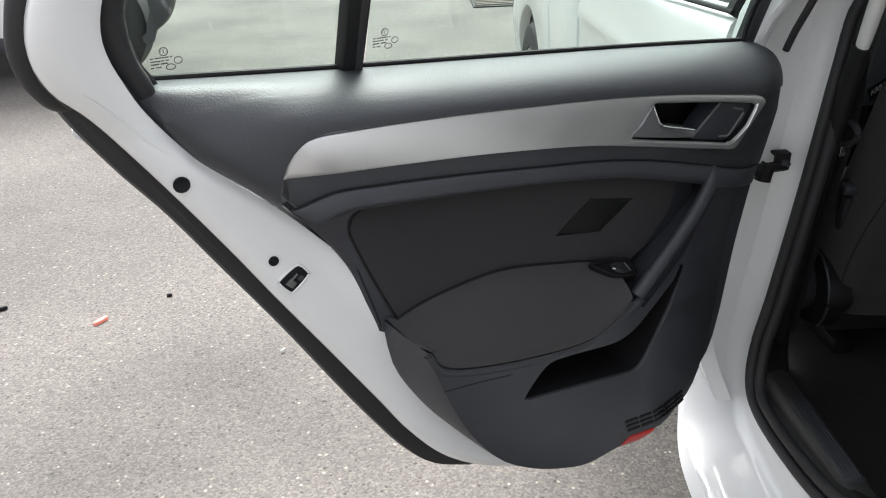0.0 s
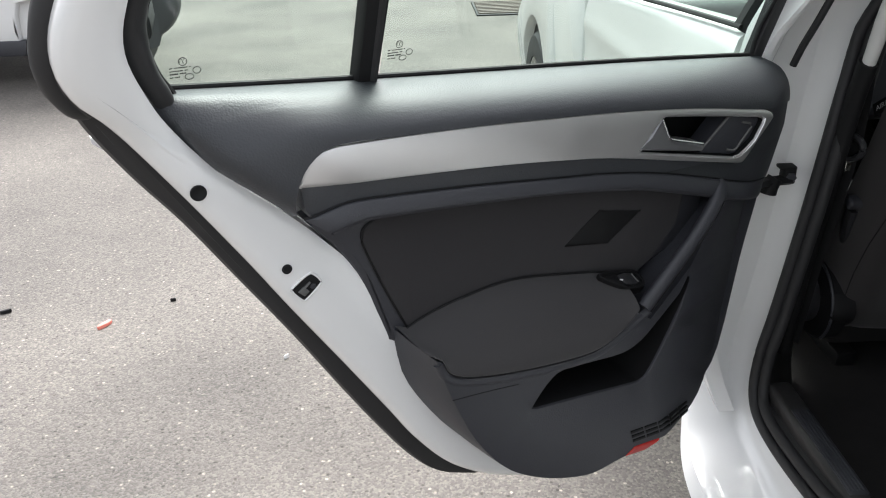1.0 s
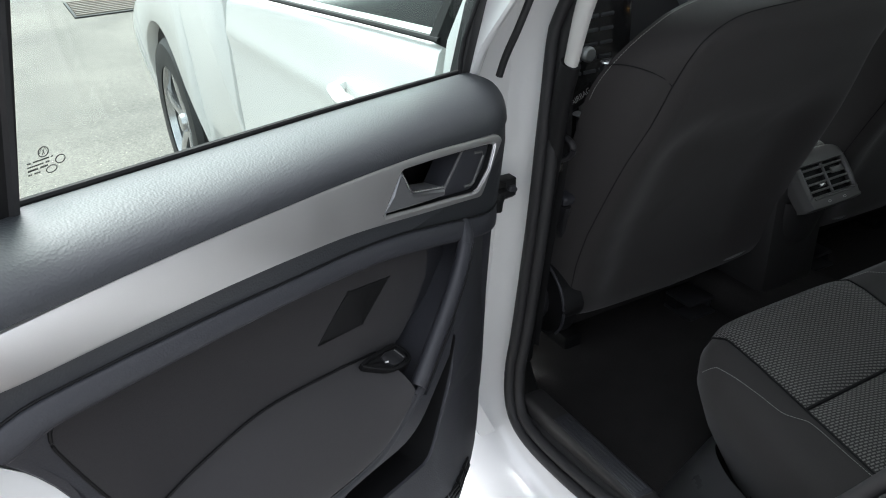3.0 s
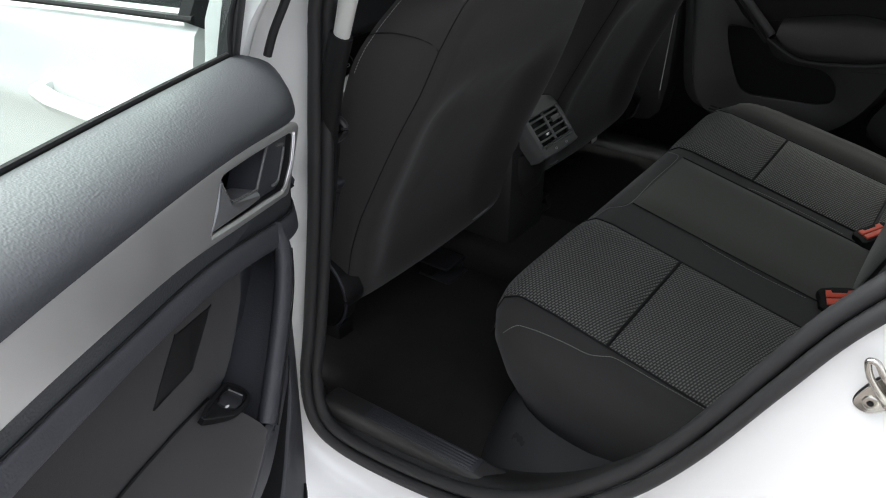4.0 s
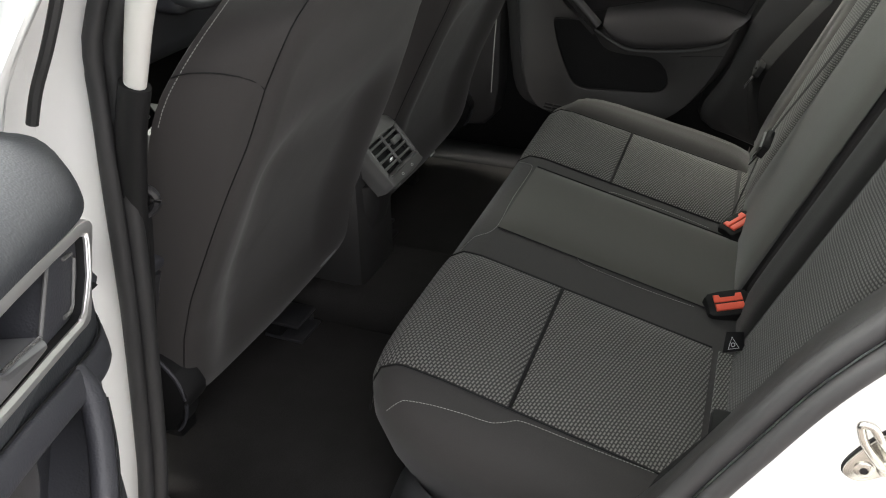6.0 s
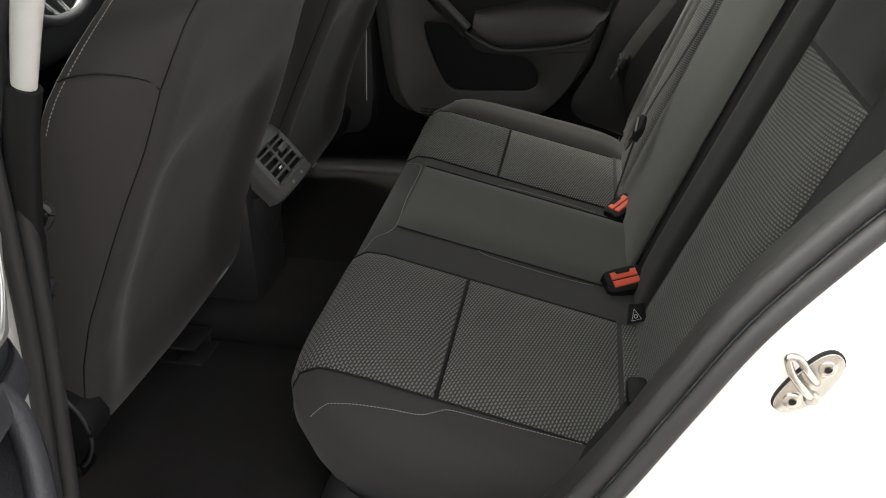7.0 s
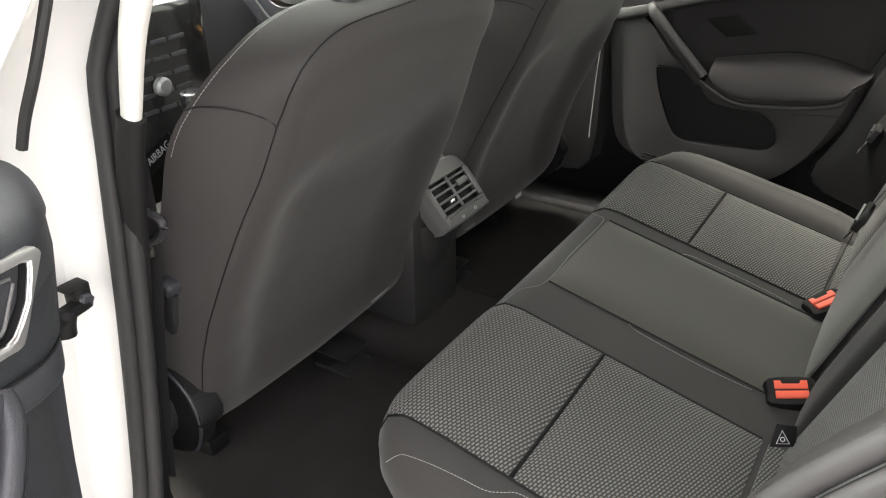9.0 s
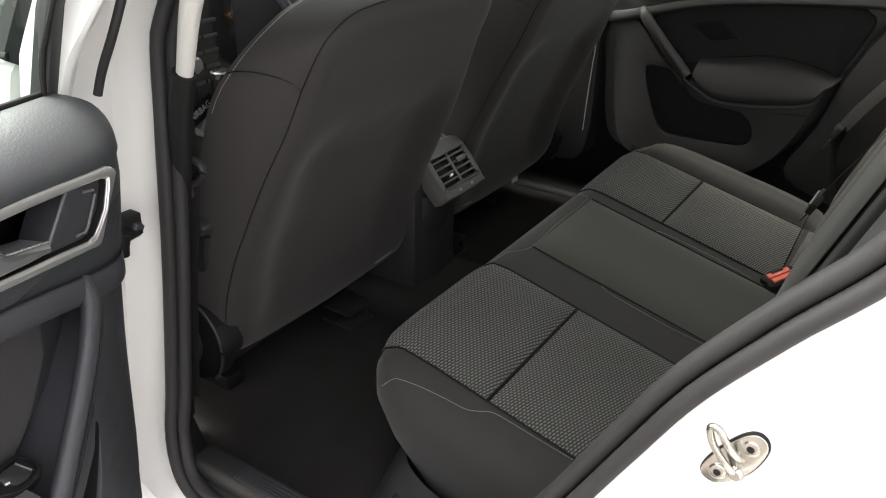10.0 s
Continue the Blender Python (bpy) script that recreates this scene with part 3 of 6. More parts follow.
def front_u(z):
    """How far from the hinge the panel begins at a height."""
    k = FRONT_EDGE[::-1]
    if z <= k[0][1]:
        return k[0][0]
    for (u0, z0), (u1, z1) in zip(k, k[1:]):
        if z <= z1:
            return u0 + (u1 - u0) * (z - z0) / (z1 - z0)
    return k[-1][0]


def rear_u(z):
    """Where the panel ends beside the painted shell at a height."""
    for (u0, z0), (u1, z1) in zip(REAR_EDGE, REAR_EDGE[1:]):
        if z >= z1:
            return u1 + (u0 - u1) * (z - z1) / (z0 - z1)
    return REAR_EDGE[-1][0]


def eased(u, z, w, low=0.09, run=0.024):
    """A level that rounds off towards both ends of the panel."""
    t = min(max((rear_u(z) - u) / run, 0.0), 1.0)
    return low + (w - low) * min(math.sqrt(t * (2 - t)), math.tanh(17.0 * max(u - front_u(z), 0.0))) if w > low else w


def moulded(levels, place, hole=None, depth=0.02):
    """A moulding skinned over equally long closed outlines, each at its level; the last is filled round a hole that sinks by depth."""
    bm = bmesh.new()
    rows = rings(bm, [[place(q[0], q[1], w) for q in line] for line, w in levels])
    k = len(rows[-1])
    edges = [bm.edges.get((rows[-1][i], rows[-1][(i + 1) % k])) for i in range(k)]
    if hole:
        w1 = levels[-1][1]
        h = [Vector((q[0], q[1])) for q in hole]
        hr = rings(bm, [[place(q[0], q[1], w) for q in line] for line, w in ((inset(h, -0.0025), w1), (inset(h, -0.0007), w1 - 0.0007), (h, w1 - 0.0025), (h, w1 - depth))])
        edges += [bm.edges.get((hr[0][i], hr[0][(i + 1) % len(h)])) for i in range(len(h))]
        bmesh.ops.triangle_fill(bm, use_beauty=True, use_dissolve=False, edges=edges)
    else:
        bm.faces.new(rows[-1])
    bmesh.ops.triangulate(bm, faces=[f for f in bm.faces if len(f.verts) > 4])
    return bm


def door_shell(place, bend, top):
    """Painted shell with the weatherstrip behind its rim, holes and latch in the shut face."""
    rim = spline([(0.60, 1.43), (0.74, 1.38), (0.84, 1.28), (0.910, 1.19), (0.940, 1.134), (0.951, 1.103), (0.953, 1.078), (0.948, 1.058), (0.938, 1.040), (0.914, 1.013), (0.860, 0.932), (0.805, 0.843), (0.764, 0.773), (0.705, 0.676), (0.651, 0.586),
                  (0.614, 0.524), (0.562, 0.460), (0.48, 0.405), (0.36, 0.365), (0.2, 0.36), (0.06, 0.385), (0.015, 0.55), (0.0, 0.75), (-0.008, 0.95), (-0.04, 1.10), (-0.13, 1.32), (-0.10, 1.40), (0.25, 1.455)], 5, closed=True)
    inner = spline([(0.60, 1.36), (0.70, 1.325), (0.80, 1.235), (0.872, 1.154), (0.887, 1.126), (0.893, 1.100), (0.891, 1.076), (0.880, 1.044), (0.868, 1.018), (0.850, 0.990)], 5) + spline([(0.826, 0.958), (0.776, 0.912), (0.727, 0.862), (0.654, 0.77), (0.556, 0.60), (0.45, 0.46), (0.30, 0.42), (0.12, 0.45), (0.07, 0.60), (0.05, 0.85)], 4) \
        + spline([(0.022, 0.965), (-0.004, 1.055), (-0.10, 1.31), (-0.075, 1.355), (0.25, 1.385)], 4)
    slim = lambda u, z, w: bend(u, z, w * (1 - 0.58 * (1 - min(max((u - 0.02) / 0.16, 0.0), 1.0)) * min(max((1.08 - z) / 0.16, 0.0), 1.0)))
    part("shell", hoop(rim, inner, slim, 0.0, 0.092, 0.020, n=320), WHITE, top, "white painted door shell")
    skin_out = [(0.93, 0.99), (0.90, 0.95), (0.70, 0.63), (0.55, 0.42), (0.30, 0.34), (0.04, 0.36), (-0.01, 0.90), (0.45, 0.93)]
    part("outer_skin", plate(skin_out, place, -0.03, 0.002, 0.008), WHITE, top)
    band = spline([(0.88, 1.22), (0.93, 1.12), (0.945, 1.07), (0.942, 1.020), (0.904, 0.951), (0.859, 0.885), (0.810, 0.803), (0.755, 0.711), (0.691, 0.597), (0.647, 0.522), (0.604, 0.456), (0.560, 0.408), (0.50, 0.378)], 5)
    part("weatherstrip", plate(band + [(0.42, 0.372), (0.42, 0.5), (0.80, 0.95), (0.845, 1.005), (0.893, 1.06), (0.895, 1.10), (0.885, 1.135), (0.85, 1.195)], bend, 0.004, 0.036, 0.012), RUBBER, top, "black rubber weatherstrip")
    for (u, z, w, r) in ((0.848, 0.941, 0.092, 0.0085), (0.768, 0.834, 0.0922, 0.0058)):
        part("plug", lathe([(r, 0.0), (r, 0.0012), (r * 0.85, 0.0016), (r * 0.7, 0.0008), (0.0005, 0.0008)], 16, lambda a, b, h: place(u + a, z + b, w + h)), BLACK, top)
    lt = [(0.766, 0.806), (0.760, 0.813), (0.745, 0.822), (0.738, 0.820), (0.731, 0.810), (0.734, 0.804), (0.750, 0.791), (0.756, 0.792)]
    l = part("latch", plate(spline(lt, 3, closed=True), place, 0.08, 0.0932, 0.001), BLACK, top, "black door latch mouth")
    part("latch_frame", tube([place(u, z, 0.0928) for u, z in spline(lt, 3, closed=True)], 0.0016, 6, closed=True), WHITE, l)
    part("latch_claw", plate([(0.759, 0.803), (0.752, 0.808), (0.746, 0.801), (0.752, 0.796)], place, 0.09, 0.0955, 0.001), VENT, l)
    part("latch_pin", tube([place(0.744, 0.812, 0.0940), place(0.752, 0.806, 0.0945)], 0.0014, 6), VENT, l)
    part("latch_screw", lathe([(0.0035, 0.0), (0.0035, 0.0012), (0.0004, 0.0016)], 10, lambda a, b, h: place(0.741 + a, 0.806 + b, 0.0932 + h)), PLASTIC, l)


def upper_roll(place, panel):
    """The padded roll under the window, rounded off at both ends."""
    low_line = [(0.002, 0.897), (0.03, 0.9065), (0.075, 0.913)] + STRIP_TOP[:8] + [(0.694, 0.977), (0.720, 0.974), (0.738, 0.962), (0.750, 0.945), (0.757, 0.920), (0.751, 0.8917)]
    hi, lo = resample([Vector((u, z)) for u, z in spline(BELT, 6)], 80), resample([Vector((u, z)) for u, z in spline(low_line, 5)], 80)
    back = resample([Vector(q).to_2d() for q in spline([(*q, 0) for q in [(0.856, 1.0365)] + REAR_EDGE[:6]], 5)], 41)
    head = resample([Vector(q).to_2d() for q in spline([(*q, 0) for q in FRONT_EDGE[:4]], 5)], 41)
    bm = bmesh.new()
    rows = []
    for k in range(21):
        f = math.radians(90 * k / 20)
        row = []
        for i, (a, b) in enumerate(zip(hi, lo)):
            s, g = i / 79, 1 - math.cos(f)
            p = a.lerp(b, g)
            j = min(int(g * 40), 40)
            if s > 0.72:
                p = p + (back[j] - hi[-1].lerp(lo[-1], g)) * ((s - 0.72) / 0.28) ** 2
            if s < 0.12:
                p = p + (head[j] - hi[0].lerp(lo[0], g)) * ((0.12 - s) / 0.12) ** 2
            end = math.sqrt(max(1 - max((s - 0.95) / 0.05, 0.0) ** 2, 0.0))
            lead = max(p.x - front_u(p.y), 0.0) * 0.5 / 0.038
            full = 0.092 + 0.038 * end * math.tanh(lead * 1.3)
            row.append(place(p.x, p.y, 0.046 + (full - 0.046) * math.sin(f)))
        rows.append(row)
    rings(bm, rows, close=False)
    part("upper_roll", bm, GRAINED, panel, "pebbled soft plastic roll")


def door_handle(place, top):
    """The silver strip with the pull recess, its lever and the fixed plate beside it."""
    P = lambda line, w: [place(u, z, w) for u, z in line]
    flush = lambda u, z, w: place(u, z, w - 0.007 * (max(u - 0.68, 0.0) / 0.075) ** 2)
    strip = spline(STRIP_TOP, 4)[:-1] + spline([STRIP_TOP[-1], (0.713, 0.975), (0.732, 0.9695), (0.7465, 0.953), (0.755, 0.937), (0.752, 0.9352)], 4) + spline(STRIP_LOW, 4) \
        + spline([(0.142, 0.8485), (0.128, 0.8455), (0.118, 0.8495), (0.096, 0.876), (0.077, 0.8985), (0.0745, 0.9045), (0.080, 0.911), (0.092, 0.9155)], 4)
    part("trim_strip", plate(strip, flush, 0.108, 0.1300, 0.0040, (RECESS,), 0.016, back=False, floor=False), SILVER, top, "matt silver trim strip")
    # cup behind the lever, coloured black for the shade in the recess
    hollow = [Vector(q) for q in RECESS]
    bm = bmesh.new()
    cup = rings(bm, [[place(q[0], q[1], w) for q in inset(hollow, k)] for k, w in ((0.0006, 0.1265), (0.0010, 0.09), (0.0030, 0.062))])
    bm.faces.new(cup[-1])
    bmesh.ops.triangulate(bm, faces=[f for f in bm.faces if len(f.verts) > 4])
    part("handle_recess", bm, BLACK, top, "hollow behind the lever, its shade put into black")
    part("recess_edge", tube(P([(0.0930, 0.9015), (0.0955, 0.8955), (0.106, 0.8765), (0.119, 0.866), (0.131, 0.8587), (0.140, 0.858)], 0.1285), 0.0013, 8), SILVER, top, "bright edge of the recess")
    lever = [Vector(q) for q in ((0.3125, 0.8968), (0.296, 0.9155), (0.2795, 0.9343), (0.2750, 0.9338), (0.2680, 0.9195), (0.2615, 0.9075), (0.2570, 0.9030), (0.2510, 0.9005), (0.2250, 0.8935), (0.1995, 0.8865), (0.2015, 0.8755), (0.2300, 0.8800), (0.2700, 0.8880))]
    lv = part("release_lever", moulded([(lever, 0.100), (lever, 0.1225), (inset(lever, 0.0012), 0.1265), (inset(lever, 0.0030), 0.1295), (inset(lever, 0.0052), 0.1308)], place), LEVERGREY, top, "door release lever with bright rods as edge highlights")
    # bright rods stand for the highlights on the lever's rolled edges
    part("lever_highlight", tube(P([(0.3120, 0.8972), (0.295, 0.9165), (0.2795, 0.9335)], 0.1275), 0.0026, 8), SATIN, lv)
    part("lever_highlight", tube(P(spline([(0.2790, 0.9335), (0.2750, 0.9330), (0.2680, 0.9195), (0.2615, 0.9075), (0.2570, 0.9030), (0.2510, 0.9005), (0.2250, 0.8935), (0.2000, 0.8865)], 4), 0.1265), 0.0017, 8), SATIN, lv)
    fixed = [(0.1535, 0.9150), (0.100, 0.9055), (0.0945, 0.9020), (0.0965, 0.8960), (0.108, 0.8765), (0.131, 0.8595), (0.141, 0.859), (0.198, 0.8715)]
    fp = part("fixed_plate", plate(fixed, place, 0.09, 0.1215, 0.002), PLASTIC, top, "dark plate beside the lever")
    part("plate_rib", tube(P([(0.127, 0.9030), (0.111, 0.8985), (0.108, 0.893), (0.131, 0.8665), (0.137, 0.8645), (0.150, 0.8675)], 0.1222), 0.0016, 8), VENT, fp)
    part("divider_rib", tube(P([(0.1555, 0.9150), (0.178, 0.895), (0.2005, 0.8755)], 0.1232), 0.0017, 8), VENT, fp)


def armrest(place, top, near, hard):
    P = lambda line, w: [place(u, z, w) for u, z in line]
    crease = [(0.6312, 0.7185), (0.603, 0.7290), (0.5596, 0.7385), (0.4792, 0.7449), (0.3814, 0.7281), (0.340, 0.7185), (0.3090, 0.7110)]
    seam = [(0.6094, 0.6953), (0.5973, 0.6712), (0.5568, 0.6541), (0.474, 0.6393), (0.3804, 0.6338), (0.3298, 0.6551), (0.3105, 0.6762)]
    rows = []
    for f, w in ((0.0, 0.098), (0.06, 0.106), (0.18, 0.119), (0.40, 0.137), (0.62, 0.149), (0.82, 0.1555), (0.94, 0.1560), (1.0, 0.1525)):
        row = spline([(a[0] + (b[0] - a[0]) * f, a[1] + (b[1] - a[1]) * f) for a, b in zip(crease, seam)], 6)
        rows.append([place(row[0][0] + 0.014, row[0][1] + 0.006, w - 0.012)] + P(row, w))
    rows.append([place(seam[0][0] + 0.014, seam[0][1] + 0.003, 0.128)] + P(spline([(a, b - 0.003) for a, b in seam], 6), 0.140))
    # the far armrest's cabin shade is put into a darker cloth
    r = part("armrest", skin(rows, 50, 3), ARMCLOTH if near else CLOTH, top, "cloth-covered padded armrest")
    lip = [(0.286, 0.668), (0.303, 0.659), (0.3298, 0.6435), (0.3804, 0.6245), (0.474, 0.6300), (0.5568, 0.6450), (0.5985, 0.6620), (0.6130, 0.6900)]
    part("armrest_lip", tube(P(spline(lip, 6), 0.1480), 0.0075, 10, flat=0.8, up=place(0, 0, 1) - place(0, 0, 0)), hard, r, "moulded lip under the armrest")
    part("armrest_seam", tube(P(spline(seam, 6), 0.1518), 0.0014, 6), BLACK, r)
    part("armrest_crease", tube(P(spline(crease, 6), 0.0988), 0.0016, 6), BLACK, r)
    if not near:
        return
    rest = lambda a, b, h: place(0.312 + a, 0.7085 + 0.24 * a - 0.46 * b + 0.88 * h, 0.1180 + 0.88 * b + 0.46 * h)
    bez = spline([(0.036, -0.010), (-0.020, -0.016), (-0.034, -0.012), (-0.036, 0.004), (-0.026, 0.015), (0.002, 0.016), (0.022, 0.006)], 3, closed=True)
    s = part("switch_bezel", moulded([(bez, -0.014), (bez, 0.0018), (inset(bez, 0.0012), 0.0026), (inset(bez, 0.004), 0.0024), (inset(bez, 0.005), -0.0010)], rest), BLACK, top, "black window switch bezel")
    part("switch_button", plate(spline([(0.004, -0.007), (-0.020, -0.009), (-0.022, 0.008), (0.000, 0.010)], 2, closed=True), rest, -0.004, 0.0024, 0.0015), SHINY, s, "window switch rocker")
    part("switch_mark", tube([rest(0.006, 0.002, 0.0026), rest(0.002, 0.003, 0.0028)], 0.0011, 6), WHITEINK, s, "white window mark")
    part("button_edge", tube([rest(-0.023, 0.007, 0.0026), rest(-0.021, -0.008, 0.0026)], 0.0009, 6), VENT, s)


def door(place, top, near=True):
    P = lambda line, w: [place(u, z, w(u, z) if callable(w) else w) for u, z in line]
    soft = lambda w: (lambda u, z: eased(u, z, w))
    firm = lambda u, z, w: place(u, z, eased(u, z, w))
    # far door: cabin shade put into darker plastic without the sky's blue
    hard, skin_mat = (PLASTIC, GRAINED) if near else (TRIM, TRIM)
    bend = lambda u, z, w: place(u, z, w + 0.28 * max(z - 1.0, 0))
    if near:
        door_shell(place, bend, top)
    ledge_hi = [(0.750, 0.8985), (0.7033, 0.9092), (0.6467, 0.9062), (0.5846, 0.9005), (0.5159, 0.893), (0.4391, 0.8833), (0.3526, 0.8725), (0.2708, 0.8569), (0.1852, 0.8340), (0.105, 0.8100), (0.035, 0.794)]
    ledge_lo = [(0.722, 0.8800), (0.690, 0.8872), (0.6515, 0.8855), (0.5891, 0.8805), (0.5198, 0.8742), (0.4425, 0.8659), (0.3557, 0.8530), (0.2908, 0.8400), (0.2068, 0.8161), (0.1216, 0.7890), (0.045, 0.770)]
    # panel behind the strip, the roll over it
    base = spline([(0.004, 0.905), (0.03, 0.918), (0.075, 0.925), (0.16, 0.936), (0.242, 0.948), (0.416, 0.965), (0.565, 0.975), (0.69, 0.975), (0.730, 0.962), (0.754, 0.938)], 3) + spline([(0.750, 0.908), (0.733, 0.886)], 2) \
        + spline(ledge_lo[1:], 3) + spline([(0.022, 0.800), (0.011, 0.840), (0.003, 0.872)], 3)
    panel = part("moulded_panel", plate(base, firm, 0.04, 0.122, 0.010, (RECESS,), 0.070), skin_mat, top)
    upper_roll(place, panel)
    door_handle(place, top)
    # ledge under the strip
    at = lambda f, dz=0.0: spline([(a[0] + (b[0] - a[0]) * f, a[1] + (b[1] - a[1]) * f + dz) for a, b in zip(ledge_hi, ledge_lo)], 5)
    part("ledge", skin([P(at(0), soft(0.1195)), P(at(0.03, 0.0005), soft(0.1245)), P(at(0.12), soft(0.1275)), P(at(0.55), soft(0.1315)), P(at(0.85), soft(0.1320)), P(at(0.97), soft(0.1290)), P(at(1.0, -0.003), soft(0.1230)), P(at(1.0, -0.002), 0.090)], 60, 2), hard, panel)
    part("ledge_seam", tube(P(at(0.0, 0.001), soft(0.1228)), 0.0011, 6), BLACK, panel)
    # sunk middle with the cloth field
    mid = [(0.738, 0.880), (0.690, 0.892), (0.45, 0.875), (0.25, 0.838), (0.15, 0.805), (0.16, 0.74), (0.25, 0.70), (0.30, 0.66), (0.58, 0.66)] + spline(REAR_EDGE[:4:-1], 3)[:-3]
    part("middle_panel", plate(mid, place, 0.05, 0.0935, 0.010), hard, top)
    cloth = spline([(0.640, 0.890), (0.571, 0.884), (0.416, 0.868), (0.30, 0.848), (0.19, 0.815)], 4) + spline([(0.200, 0.760), (0.262, 0.700), (0.341, 0.715), (0.4792, 0.740), (0.58, 0.729), (0.6245, 0.709)], 4) + spline([(0.6526, 0.7735), (0.674, 0.830), (0.679, 0.850), (0.674, 0.864)], 4)
    ci = part("cloth_insert", plate(cloth, place, 0.085, 0.0965, 0.004), CLOTH, top, "dark cloth insert")
    part("cloth_border", tube(P(spline([(0.6245, 0.709), (0.6526, 0.7735), (0.674, 0.830), (0.679, 0.850), (0.674, 0.864), (0.655, 0.872)], 4), 0.0945), 0.0016, 6), BLACK, ci)
    patch = spline([(0.392, 0.774), (0.386, 0.772), (0.328, 0.7590), (0.320, 0.762), (0.275, 0.793), (0.277, 0.796), (0.337, 0.809), (0.345, 0.8085)], 3, closed=True)
    # outlined patch of the cloth; black stands for sheen lost at one angle
    part("dull_sheen_patch", plate(patch, place, 0.092, 0.0978, 0.0008), BLACK, ci, "cloth patch coloured black for its missing sheen")
    armrest(place, top, near, hard)
    # lower panel with map pocket
    front = [(0.618, 0.697), (0.598, 0.6355), (0.564, 0.5557), (0.5216, 0.4951), (0.4854, 0.4641), (0.4474, 0.4419), (0.4079, 0.4261), (0.3672, 0.4163), (0.3156, 0.4225), (0.25, 0.430), (0.196, 0.4352), (0.138, 0.457), (0.106, 0.5335), (0.087, 0.664), (0.078, 0.735), (0.070, 0.780)]
    rear = [(0.648, 0.722), (0.6394, 0.6543), (0.6112, 0.5955), (0.5718, 0.5381), (0.5287, 0.4959), (0.4828, 0.452), (0.43, 0.424), (0.37, 0.409), (0.31, 0.412), (0.24, 0.418), (0.17, 0.424), (0.105, 0.447), (0.072, 0.505), (0.052, 0.66), (0.038, 0.740), (0.030, 0.785)]
    crown = [(0.088, 0.792), (0.130, 0.792), (0.165, 0.768), (0.215, 0.718), (0.285, 0.655)] + spline([(0.3115, 0.6735), (0.3298, 0.6525), (0.3804, 0.6312), (0.474, 0.6367), (0.5568, 0.6515), (0.5985, 0.668), (0.6080, 0.690)], 3)
    lf, lb = spline(front, 3) + [Vector(q) for q in crown], spline(rear, 3) + [Vector(q) for q in crown[:-1]] + [Vector((0.628, 0.712))]
    mix = lambda f: [a.lerp(b, f) for a, b in zip(lb, lf)]
    sunk = lambda u, z, w: place(u, z, max(w - 0.35 * max(0.23 - u, 0.0), 0.09) if w > 0.09 else w)  # the panel falls away to the hinge
    if not near:
        pocket = spline([(0.478, 0.548), (0.470, 0.585), (0.435, 0.612), (0.362, 0.615), (0.315, 0.628), (0.275, 0.680), (0.235, 0.688), (0.196, 0.686), (0.186, 0.676), (0.200, 0.620), (0.235, 0.545), (0.262, 0.520), (0.30, 0.516), (0.40, 0.522), (0.455, 0.528)], 4, closed=True)
    else:
        pocket = spline([(0.4787, 0.5747), (0.466, 0.592), (0.4499, 0.6094), (0.4309, 0.6185), (0.3825, 0.6160), (0.331, 0.6128), (0.2991, 0.6229), (0.2724, 0.6453), (0.2345, 0.6820)], 3) + spline([(0.2205, 0.7030), (0.216, 0.695), (0.232, 0.6533), (0.262, 0.592), (0.2798, 0.562), (0.2909, 0.5545), (0.31, 0.5540), (0.40, 0.5640), (0.47, 0.571)], 3)
    lp = part("lower_panel", moulded([(lb, 0.05), (lb, 0.088), (mix(0.35), 0.116), (mix(0.70), 0.139), (mix(0.93), 0.1500), (lf, 0.1525)], sunk, pocket, 0.075 if near else 0.012), hard, top)
    # walls and floor of the pocket, coloured black to stand for the shade inside
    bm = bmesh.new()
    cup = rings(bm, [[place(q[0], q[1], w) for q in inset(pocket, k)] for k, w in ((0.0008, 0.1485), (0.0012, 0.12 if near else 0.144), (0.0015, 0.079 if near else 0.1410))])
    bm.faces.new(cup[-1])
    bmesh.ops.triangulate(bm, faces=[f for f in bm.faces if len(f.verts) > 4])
    part("pocket_shade", bm, BLACK, top, "hollow of the door pocket, its shade put into black")
    part("moulding_crease", tube(P(spline([(0.5975, 0.632), (0.55, 0.628), (0.50, 0.622)], 4), 0.1522), 0.0009, 6), BLACK, lp)
    post = [(0.150, 0.818, 0.118), (0.163, 0.803, 0.131), (0.19, 0.777, 0.1400), (0.225, 0.743, 0.1450), (0.262, 0.708, 0.1480), (0.296, 0.675, 0.1500)]
    line, out = spline([place(*q) for q in post], 5), place(0, 0, 1) - place(0, 0, 0)
    pp = part("pull_handle", tube(line, 0.0125 if near else 0.0145, 16, flat=0.75, up=out), hard, top, "slanting plastic pull handle")
    part("handle_seam", tube(spline([place(u - 0.002, z - 0.002, w + 0.0104) for u, z, w in post[1:]], 4), 0.0009, 6), BLACK, pp)
    for k in (5, 23):
        part("collar", tube(line[k:k + 2], 0.0129 if near else 0.0149, 16, flat=0.75, up=out), hard, pp)
    # speaker louvres near the foot
    for row in range(3):
        for i in range(5):
            u, z = 0.166 + i * 0.0265 + row * 0.003, 0.4385 + row * 0.0090 + i * 0.0012
            part("louvre", plate([(u, z), (u + 0.0235, z + 0.001), (u + 0.0245, z + 0.0062), (u + 0.0015, z + 0.0052)], sunk, 0.147, 0.1540, 0.001), BLACK, lp)
    if not near:
        return
    part("red_reflector", plate([(0.3075, 0.4235), (0.2914, 0.4345), (0.2442, 0.4315), (0.248, 0.4255), (0.2709, 0.4200)], place, 0.12, 0.1545, 0.002), REFLECTOR, top, "red reflector in the door's lower edge")
